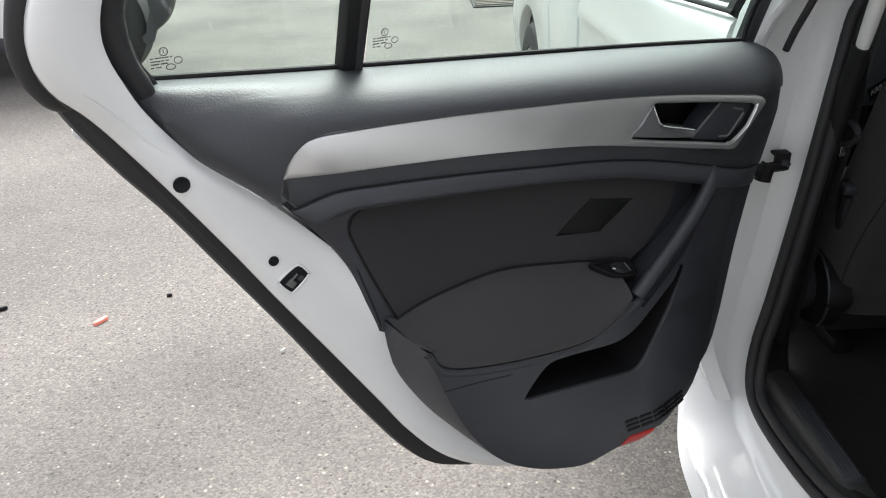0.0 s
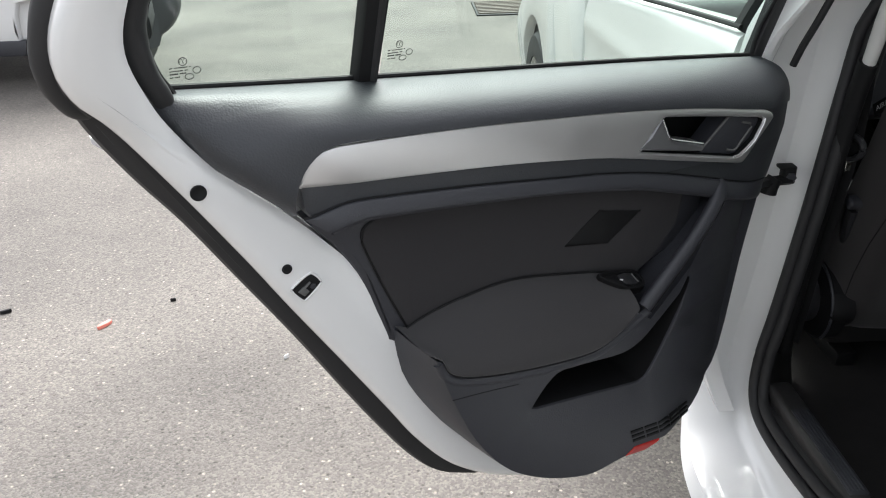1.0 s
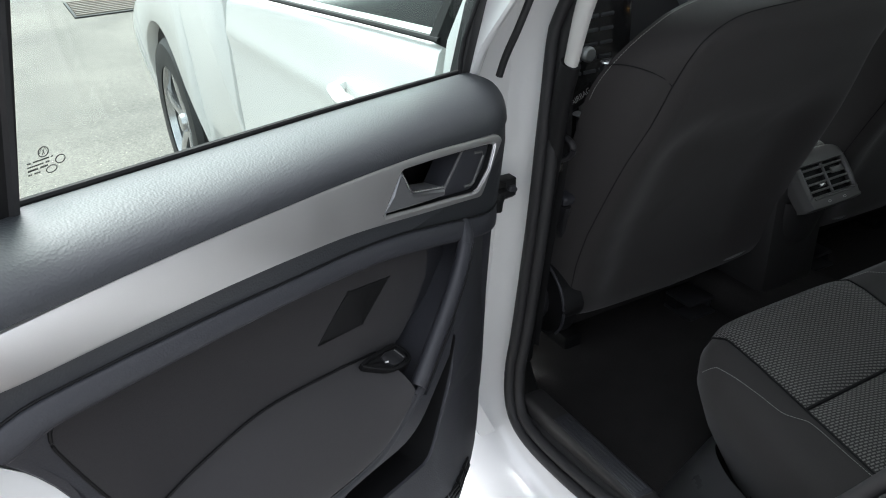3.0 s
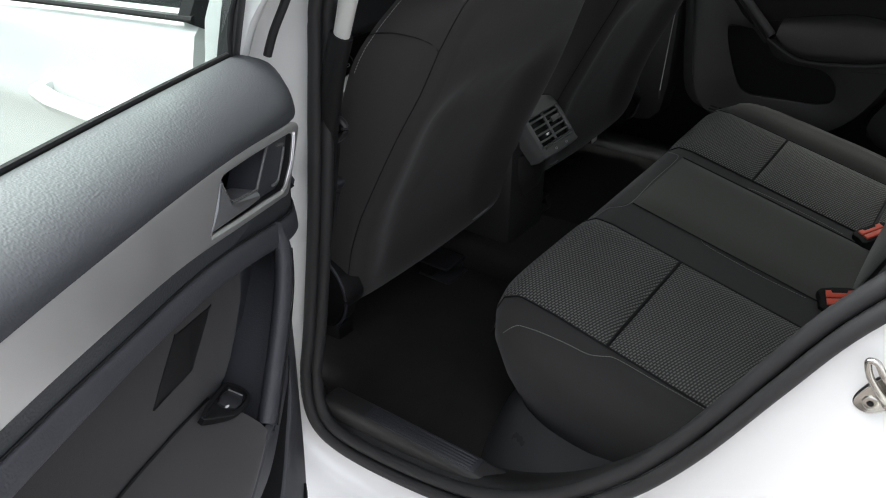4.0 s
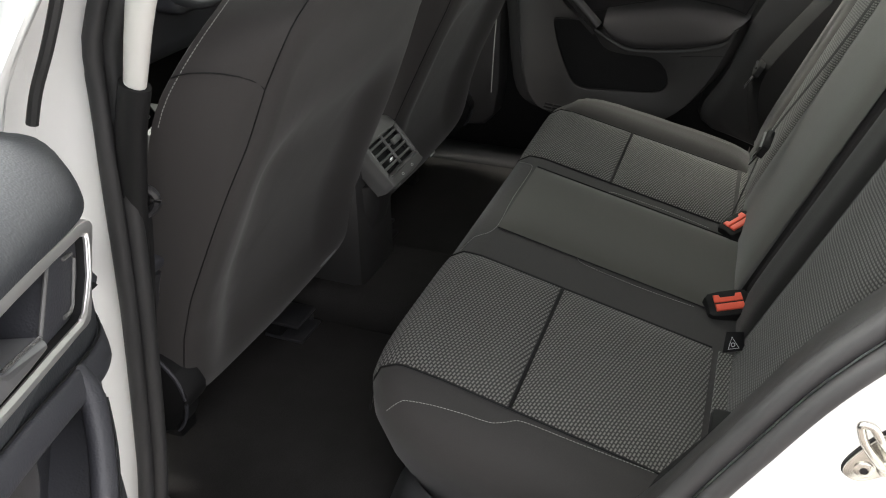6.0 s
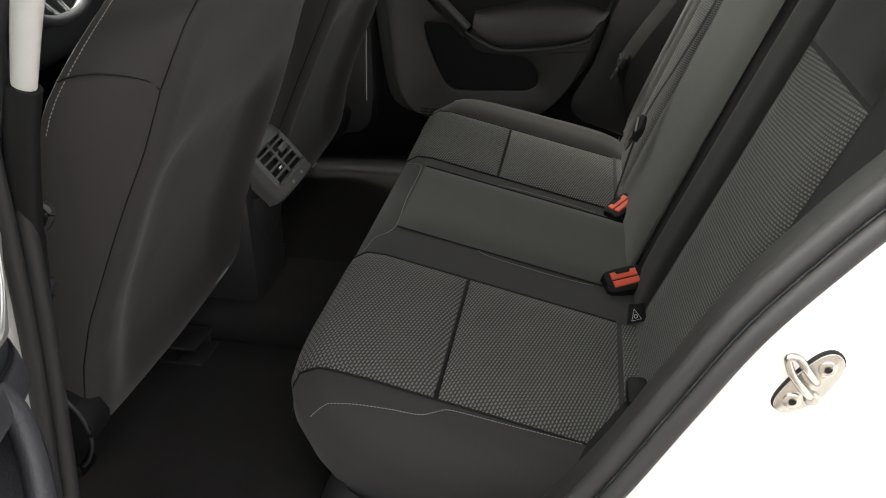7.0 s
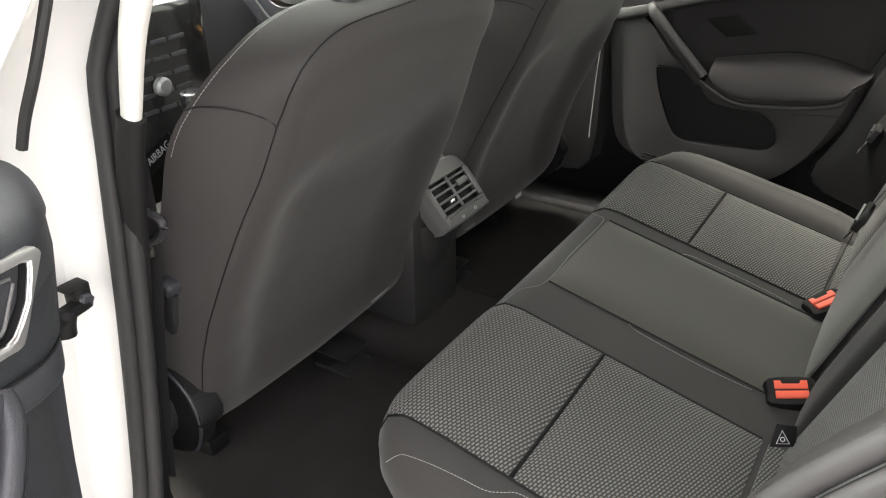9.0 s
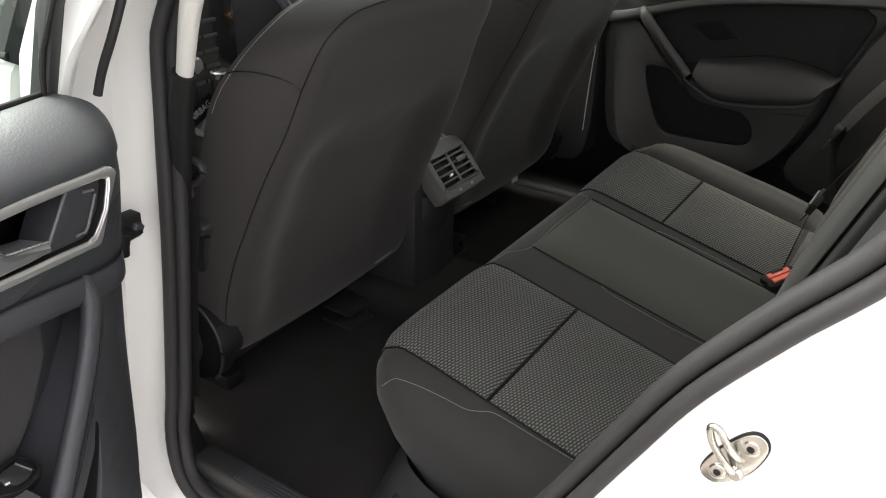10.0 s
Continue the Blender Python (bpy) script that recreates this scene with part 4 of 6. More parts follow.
    # glass, divider and window frame; they lean in above the belt
    g1 = [(0.03, 0.955)] + [(0.62, 1.008)] + [(0.60, 1.37), (0.30, 1.39), (-0.10, 1.33)]
    g2 = [(0.652, 1.01), (0.856, 1.03)] + spline([(0.868, 1.06), (0.872, 1.09), (0.855, 1.16), (0.80, 1.25), (0.70, 1.34)], 4) + [(0.63, 1.36)]
    for g, name in ((g1, "window_pane"), (g2, "quarter_pane")):
        gp = part(name, plate(g, bend, 0.030, 0.034, 0.0005), GLASS, top, "clear greenish side glass", smooth=False)
        gp.visible_shadow = False
        u0, z0 = (0.600, 1.040) if g is g1 else (0.836, 1.052)
        etched(gp, bend, u0, z0)
    part("window_divider", plate([(0.656, 1.012), (0.630, 1.010), (0.596, 1.37), (0.630, 1.36)], bend, 0.028, 0.052, 0.006), BLACK, top, "black upright window divider")
    part("glass_channel", tube([bend(u, z, 0.050) for u, z in spline([(0.637, 1.012), (0.627, 1.15), (0.612, 1.36)], 4)], 0.005, 6), RUBBER, top)
    part("belt_seal", tube(P(spline([(u, z + 0.0015) for u, z in BELT], 6), 0.042), 0.0034, 8), BLACK, top, "black rubber belt seal")
    edge = spline([(0.8590, 1.0240), (0.8660, 1.0420), (0.8755, 1.0640), (0.8810, 1.0920), (0.8780, 1.118), (0.8645, 1.148), (0.804, 1.238), (0.704, 1.325), (0.60, 1.358)], 7)
    wr = part("window_rubber", tube([bend(u, z, 0.062) for u, z in edge], lambda k: 0.0130 - 0.0025 * max(1 - k * 7, 0.0), 14, flat=0.8), RUBBER, top, "black rubber round the window")
    part("rubber_lip", tube([bend(u - 0.0105, z - 0.001, 0.050) for u, z in edge[2:]], lambda k: 0.0040 + 0.003 * max(1 - k * 6, 0.0), 8), BLACK, wr)
    upper = spline([(0.74, 1.395), (0.845, 1.290), (0.910, 1.195), (0.938, 1.140), (0.950, 1.106), (0.954, 1.078), (0.949, 1.054), (0.938, 1.036), (0.926, 1.022)], 6)
    part("frame_seal", tube([bend(u, z, 0.036) for u, z in upper], lambda k: 0.0155 if k < 0.85 else 0.0155 - 0.011 * ((k - 0.85) / 0.15) ** 2, 12), RUBBER, top, "furry black frame seal")
    part("seal_lip", tube([bend(u - 0.006, z - 0.001, 0.060) for u, z in upper[6:-4]], 0.005, 8), RUBBER, top, "black inner lip of the seal")
    ff = part("front_frame", plate([(0.042, 0.955), (0.021, 0.952), (-0.0035, 1.05), (-0.105, 1.345), (-0.075, 1.35), (0.0195, 1.05)], bend, 0.026, 0.046, 0.004), RUBBER, top, "black front window frame")
    part("run_channel", tube([bend(u, z, 0.044) for u, z in spline([(0.0425, 0.960), (0.0205, 1.05), (-0.074, 1.345)], 4)], 0.0035, 8), BLACK, ff)


def etched(parent, spot, u0, z0):
    """The maker's print in a pane's corner: a ring, short bars and two ovals."""
    place = lambda u, z, w: spot(u0 + (u - u0) * 0.78, z0 + (z - z0) * 0.78, w)

    def ring(cu, cz, ru, rz):
        return tube([place(cu + ru * math.cos(a), cz + rz * math.sin(a), 0.0347) for a in [2 * math.pi * k / 20 for k in range(20)]], 0.0004, 4, closed=True)
    bms = [ring(u0 - 0.001, z0 + 0.015, 0.0052, 0.0052), ring(u0 - 0.0175, z0 + 0.0015, 0.0050, 0.0044), ring(u0 - 0.0075, z0 - 0.006, 0.0056, 0.0038)]
    for du in (-0.0018, 0.0018):
        bms.append(tube([place(u0 - 0.001 + du * k, z0 + 0.0195 - 0.0045 * abs(k - 1), 0.0347) for k in (-0.6, 1, 2.2)], 0.00025, 4))
    for k, n in enumerate((13, 11, 10, 6)):
        z = z0 + 0.0065 - k * 0.0041
        for i in range(n):
            if (i * 7 + k * 3) % 9 == 5:
                continue
            u = u0 + 0.0165 - i * 0.0021
            bms.append(plate([(u, z), (u - 0.0017, z), (u - 0.0017, z + (0.0014, 0.0022)[k == 2]), (u, z + 0.0014)], place, 0.0342, 0.0346, 0.0001))
    part("etched_print", joined(*bms), BLACK, parent, "fine dark print in the glass", smooth=False)


NEAR = thing("rear_door", (0, 0, 0), "wide-open white rear door with dark inner panel", "car door")
door(near_door, NEAR)
FAR = thing("far_rear_door", (0, 0, 0), "closed rear door seen from inside, dark panel", "car door")
door(far_door, FAR, near=False)


# ---------------------------------------------------------------- rear seat
def seat_z(y):
    return 0.527 + 0.236 * (y - 0.01)


def seat_top(x, y, w):
    return Vector((x, y, seat_z(y) + w))


CUSHION_STEPS = ((0.085, -0.26), (0.06, -0.21), (0.03, -0.15), (0.010, -0.09), (0.010, -0.055), (0.022, -0.024), (0.045, -0.005), (0.07, -0.001))
CUSHION_LINE = []


BENCH = thing("rear_bench_seat", (0, 0, 0), "dark cloth rear bench with woven inserts and split backrest", "car seat")


def outline_gap(x, y):
    """The distance from a place to the cushion's outline."""
    p, best = Vector((x, y)), 9.0
    for i, q in enumerate(CUSHION_LINE):
        a, b = CUSHION_LINE[i - 1], q
        ab = b - a
        k = min(max((p - a).dot(ab) / max(ab.length_squared, 1e-12), 0.0), 1.0)
        best = min(best, (p - a - ab * k).length)
    return best


def cover_drop(x, y):
    """How far the cushion's rounded cover lies under its flat top at a place."""
    d = outline_gap(x, y)
    k = [(0.0, -0.12)] + [(a + 0.0001 * i, b) for i, (a, b) in enumerate(CUSHION_STEPS[3:])]
    for (d0, h0), (d1, h1) in zip(k, k[1:]):
        if d <= d1:
            return h0 + (h1 - h0) * (d - d0) / (d1 - d0)
    return 0.0


def cushion():
    c = new("cushion")
    c.parent = BENCH
    half = [(-0.20, 0.085), (-0.45, 0.088), (-0.53, 0.072), (-0.574, 0.025), (-0.596, -0.06), (-0.606, -0.20), (-0.61, -0.33), (-0.59, -0.43), (-0.30, -0.46)]
    line = spline(half + [(-x + 0.02, y) for x, y in reversed(half)], 5, closed=True)
    bm = bmesh.new()
    CUSHION_LINE.extend(Vector((q[0], q[1])) for q in line)
    steps = CUSHION_STEPS
    rows = rings(bm, [[seat_top(q[0], q[1], w) for q in (inset(line, k))] for k, w in steps])
    bm.faces.new(rows[-1])
    bmesh.ops.triangulate(bm, faces=[f for f in bm.faces if len(f.verts) > 4])
    part("cushion_body", bm, SEATCLOTH, c)
    over = lambda x, y, w: seat_top(x, y, w + cover_drop(x, y))
    for x0, x1 in ((-0.516, -0.216), (0.199, 0.474)):
        pillow(c, "woven_insert", over, x0, x1, -0.1245, 0.076, WOVEN_SEAT, puff=0.008, n=30)
        pillow(c, "woven_insert", over, x0, x1, -0.368, -0.1305, WOVEN_SEAT, puff=0.008, n=20)
        part("insert_seam", tube([over(x0 + (x1 - x0) * k / 12, -0.1275, 0.0005) for k in range(13)], 0.0028, 6), BLACK, c)
        for x in (x0 - 0.002, x1 + 0.002):
            part("insert_seam", tube([over(x, 0.074 - 0.440 * k / 40, 0.0012) for k in range(41)], 0.0018, 6), BLACK, c)
        part("crease_weave", plate([(x0, -0.455), (x1, -0.455), (x1, -0.376), (x0, -0.376)], seat_top, -0.03, 0.004, 0.006), WOVEN_SEAT, c)
    pillow(c, "side_bolster", over, 0.480, 0.618, -0.40, 0.034, SEATCLOTH, puff=0.022, n=24)
    pillow(c, "middle_pad", over, -0.113, 0.149, -0.41, 0.014, PADCLOTH, puff=0.010, n=20)
    for x in (-0.115, 0.151):
        part("pad_seam", tube([over(x, 0.012 - 0.40 * k / 30, 0.0022) for k in range(31)], 0.0013, 6), BLACK, c)
    return c


def pillow(parent, name, place, x0, x1, y0, y1, mat, puff=0.006, n=16):
    """A quilted field: it swells a little and dips to its seams."""
    bm = bmesh.new()
    vs = []
    for j in range(n + 1):
        row = []
        for i in range(n + 1):
            s, t = i / n, j / n
            h = puff * (1 - abs(2 * s - 1) ** 6) * (1 - abs(2 * t - 1) ** 8) + 0.001
            row.append(bm.verts.new(place(x0 + (x1 - x0) * s, y0 + (y1 - y0) * t, h)))
        vs.append(row)
    for a, b in zip(vs, vs[1:]):
        for i in range(n):
            bm.faces.new((a[i], a[i + 1], b[i + 1], b[i]))
    return part(name, bm, mat, parent)


def back_place(x, s, w):
    """The backrest: s up its slope from the crease, w forward out of it."""
    return Vector((x, -0.395 - 0.347 * s + 0.938 * w, 0.45 + 0.938 * s + 0.347 * w))


def backrest(name, x0, x1, inserts, plain, label, dw=0.0):
    lay = lambda x, s, w: back_place(x, s, w + dw)
    b = new(name)
    b.parent = BENCH
    o = spline([(x0 + 0.03, -0.06), (x1 - 0.03, -0.06), (x1, 0.0), (x1, 0.3), (x1 - 0.01, 0.58), (x1 - 0.06, 0.64), (x0 + 0.06, 0.64), (x0 + 0.01, 0.58), (x0, 0.3), (x0, 0.0)], 5, closed=True)
    # the near section takes the darkened cloth, shade included in its colour
    part("back_body", plate(o, lay, -0.12, 0.0, 0.035), SHADED_CLOTH if x0 < -0.3 else SEATCLOTH, b)
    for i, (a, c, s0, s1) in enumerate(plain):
        pillow(b, "plain_panel", lay, a, c, s0, s1, SHADED_CLOTH if a < -0.045 else SEATCLOTH if a > 0.45 else PADCLOTH, puff=0.012)
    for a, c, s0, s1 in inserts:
        pillow(b, "woven_insert", lay, a, c, s0, s1, WOVEN_SHADED, puff=0.008)
    return b


cushion()
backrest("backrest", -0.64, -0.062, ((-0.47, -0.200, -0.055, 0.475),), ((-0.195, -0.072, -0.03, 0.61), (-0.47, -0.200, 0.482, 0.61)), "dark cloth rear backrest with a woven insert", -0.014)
backrest("backrest", -0.052, 0.64, ((0.338, 0.512, -0.02, 0.6),), ((-0.042, 0.322, -0.03, 0.62), (0.518, 0.628, 0.0, 0.6)), "dark cloth rear backrest section beside the far door")


# ---------------------------------------------------------------- front seats, console, floor
def front_seat(cx, side, label):
    """side: -1 where the door is on its left."""
    f = thing("front_bucket_seat", (0, 0, 0), label, "car seat", "front seats")

    def seam_y(z):
        k = ((0.36, 0.348), (0.444, 0.330), (0.546, 0.310), (0.614, 0.287), (0.685, 0.254), (0.754, 0.222), (0.833, 0.186), (0.905, 0.158), (0.94, 0.140), (0.965, 0.128), (0.985, 0.122), (1.01, 0.126), (1.08, 0.15))
        for (z0, y0), (z1, y1) in zip(k, k[1:]):
            if z <= z1:
                return y0 + (y1 - y0) * (z - z0) / (z1 - z0)
        return 0.15

    def contour(pts):
        """A closed outline across the seat from half of it: distance from the middle, height."""
        half = [Vector((d, z)) for d, z in spline(pts, 8)]
        return resample([Vector((-q.x, q.y)) for q in half] + half[::-1] + [Vector((-half[0].x, half[0].y))], 121)[:-1]

    seam = contour([(0.0, 0.405), (0.18, 0.412), (0.245, 0.430), (0.262, 0.47), (0.264, 0.56), (0.260, 0.685), (0.252, 0.77), (0.234, 0.85), (0.225, 0.915), (0.221, 0.950), (0.208, 0.976), (0.175, 0.993), (0.12, 1.003), (0.0, 1.006)])
    wide = contour([(0.0, 0.385), (0.20, 0.390), (0.262, 0.41), (0.282, 0.46), (0.286, 0.56), (0.290, 0.685), (0.297, 0.78), (0.303, 0.86), (0.300, 0.895), (0.285, 0.93), (0.262, 0.960), (0.232, 0.982), (0.19, 0.999), (0.12, 1.012), (0.0, 1.016)])
    fore = contour([(0.0, 0.40), (0.15, 0.40), (0.20, 0.42), (0.215, 0.47), (0.218, 0.56), (0.215, 0.685), (0.205, 0.78), (0.195, 0.86), (0.180, 0.915), (0.166, 0.945), (0.148, 0.965), (0.12, 0.978), (0.08, 0.988), (0.0, 0.994)])

    def skin_y(d, z, s):
        """The back's own face: a roll along the seam, a hollow for the knees inside it."""
        roll = 0.013 * min((1 - s) / 0.10, 1.0) ** 0.6
        brow = 0.868 - 0.30 * max(abs(d) - 0.11, 0.0)
        h1 = min(max((brow - z) / 0.10, 0.0), 1.0)
        h2 = min(max((0.228 - abs(d)) / 0.10, 0.0), 1.0)
        h3 = min(max((z - 0.40) / 0.10, 0.0), 1.0)
        h = 1.0
        for k in (h1, h2, h3):
            h *= k * k * (3 - 2 * k)
        return seam_y(z) - roll - 0.010 * (1 - s * s) + 0.030 * h
    loops = []
    for s in (0.02, 0.12, 0.25, 0.38, 0.5, 0.6, 0.68, 0.74, 0.79, 0.83, 0.87, 0.90, 0.93, 0.955, 0.975, 0.99, 1.0):
        loops.append([Vector((cx + q.x * s, skin_y(q.x * s, 0.70 + (q.y - 0.70) * s, s), 0.70 + (q.y - 0.70) * s)) for q in seam])
    edge = loops[-1]
    for t, y in ((0.16, 0.004), (0.42, 0.020), (0.72, 0.046), (0.92, 0.070), (1.0, 0.088)):
        loops.append([Vector((cx + a.x + (b.x - a.x) * t, seam_y(a.y + (b.y - a.y) * t) + y, a.y + (b.y - a.y) * t)) for a, b in zip(seam, wide)])
    side_edge = loops[-1]
    for t, y in ((0.12, 0.096), (0.45, 0.108), (1.0, 0.128)):
        loops.append([Vector((cx + a.x + (b.x - a.x) * t, seam_y(a.y + (b.y - a.y) * t) + y, a.y + (b.y - a.y) * t)) for a, b in zip(wide, fore)])
    for s in (0.85, 0.5, 0.1):
        loops.append([Vector((cx + q.x * s, seam_y(0.70 + (q.y - 0.70) * s) + 0.14 + 0.02 * (1 - s), 0.70 + (q.y - 0.70) * s)) for q in fore])
    bm = bmesh.new()
    rows = rings(bm, loops)
    bm.faces.new(rows[0]), bm.faces.new(rows[-1])
    part("back_cover", bm, BACKCLOTH, f)
    # the seam round the back, the cross seam on each flank, the stitched front edge
    part("seam", tube([q + Vector((0, -0.0004, 0)) for q in edge if q.z > 0.46], 0.0010, 6), BLACK, f)
    for k in (-1, 1):
        run = [q for q in range(120) if (loops[-9][q].x - cx) * k > 0.1]
        j = min(run, key=lambda i: abs(edge[i].z - 0.905))
        flank = [loops[16 + i][j] + Vector((k * 0.0004, -0.0003, 0.012 * math.sin(math.pi * i / 5))) for i in range(6)]
        part("seam", tube(spline(flank, 4), 0.0009, 6), BLACK, f)
        row = sorted([loops[-8][i].lerp(side_edge[i], 0.6) + Vector((k * 0.0008, -0.0006, 0.0006)) for i in run if side_edge[i].z > 0.862], key=lambda q: q.z)
        part("stitching", stitches(row, 0.0046), THREAD, f, "pale stitching")
    for k in (-0.055, 0.075):
        part("headrest_collar", lathe([(0.024, -0.01), (0.026, 0.008), (0.022, 0.015), (0.009, 0.016)], 18, lambda a, b, h: Vector((cx + k + a, 0.188 + b, 1.000 + h))), SHINY, f)
        part("headrest_post", tube([Vector((cx + k, 0.188, 1.00)), Vector((cx + k, 0.182, 1.12))], 0.0065, 10), SATIN, f)
    # squab, its side cover, recline wheel and lever, rails
    part("seat_base", block((cx - 0.25, 0.40, 0.36), (cx + 0.25, 0.90, 0.50), 0.04, seg=3), SEATCLOTH, f)
    part("seat_frame", block((cx - 0.215, 0.43, 0.31), (cx + 0.215, 0.85, 0.41), 0.02), CARPET, f)
    ox = cx + side * 0.268
    cover = spline([(0.30, 0.47), (0.335, 0.42), (0.40, 0.40), (0.70, 0.40), (0.78, 0.44), (0.70, 0.48), (0.48, 0.49), (0.42, 0.54), (0.36, 0.53)], 4, closed=True)
    part("side_cover", plate(cover, lambda a, b, w: Vector((ox + side * w, a, b)), -0.02, 0.022, 0.008), BLACK, f, "dark plastic side cover")
    part("recliner_disc", lathe([(0.080, -0.02), (0.080, 0.004), (0.074, 0.010), (0.0005, 0.010)], 40, lambda a, b, h: Vector((ox + side * (0.010 + h), 0.388 + a, 0.456 + b))), BLACK, f, "round black recliner cover")
    part("recline_wheel", lathe([(0.050, 0.0), (0.053, 0.010), (0.050, 0.022), (0.040, 0.026), (0.030, 0.022), (0.0005, 0.022)], 16, lambda a, b, h: Vector((ox + side * (0.020 + h), 0.400 + a, 0.456 + b))), SHINY, f, "round recline wheel")
    rim = [Vector((ox + side * 0.020, 0.388 + 0.081 * math.cos(a), 0.456 + 0.081 * math.sin(a))) for a in [radians(80 + 6 * k) for k in range(25)]]
    part("cover_rim", tube(rim, 0.0028, 8), PLASTIC, f, "grey edge of the recliner cover")
    lev = [Vector((ox - side * 0.004, 0.352, 0.57)), Vector((ox + side * 0.012, 0.334, 0.63)), Vector((ox + side * 0.018, 0.318, 0.672))]
    fl = part("fold_lever", tube(spline(lev, 4), 0.014, 10, flat=0.7, up=(side, 0, 0)), SHINY, f, "slim dark plastic folding lever")
    part("lever_cap", block((-0.017, -0.012, -0.008), (0.017, 0.012, 0.012), 0.006, turn=Matrix.Translation((ox + side * 0.018, 0.312, 0.684)) @ Matrix.Rotation(radians(25), 4, "X"), seg=3), PLASTIC, fl)
    for k in (-1, 1):
        part("rail", block((cx + k * 0.17 - 0.022, 0.42, 0.262), (cx + k * 0.17 + 0.022, 0.95, 0.30), 0.006), BLACK, f)
    ix = cx - side * 0.135
    rc = part("rail_cover", block((ix - 0.036, 0.405, 0.262), (ix + 0.036, 0.44, 0.306), 0.004), BLACK, f, "open plastic cover on the seat rail's end")
    part("cover_top", block((ix - 0.036, 0.366, 0.301), (ix + 0.036, 0.44, 0.308), 0.002), SHINY, rc)
    part("cover_foot", block((ix - 0.038, 0.358, 0.270), (ix + 0.038, 0.44, 0.277), 0.002), SHINY, rc)
    part("cover_cheek", block((ix + 0.031, 0.372, 0.270), (ix + 0.036, 0.44, 0.305), 0.002), SHINY, rc)
    part("hem_clip", tube(spline([Vector((cx - side * 0.125, 0.340, 0.424)), Vector((cx - side * 0.155, 0.330, 0.428)), Vector((cx - side * 0.195, 0.328, 0.436)), Vector((cx - side * 0.222, 0.332, 0.452))], 4), 0.006, 8, flat=0.5), LEVERGREY, f, "grey hem clip")
    return f


def stitches(line, step, r=0.00055, gap=0.30):
    """A row of short thread stitches along places."""
    p = [Vector(q) for q in line]
    length = sum((b - a).length for a, b in zip(p, p[1:]))
    q = resample(p, max(int(length / step), 2))
    return joined(*[tube([a, a.lerp(b, 1 - gap)], r, 4) for a, b in zip(q, q[1:])])


LEFT_SEAT = front_seat(-0.330, -1, "dark cloth front seat with a smooth back")
front_seat(0.330, 1, "dark cloth front seat with a smooth back beyond the console")


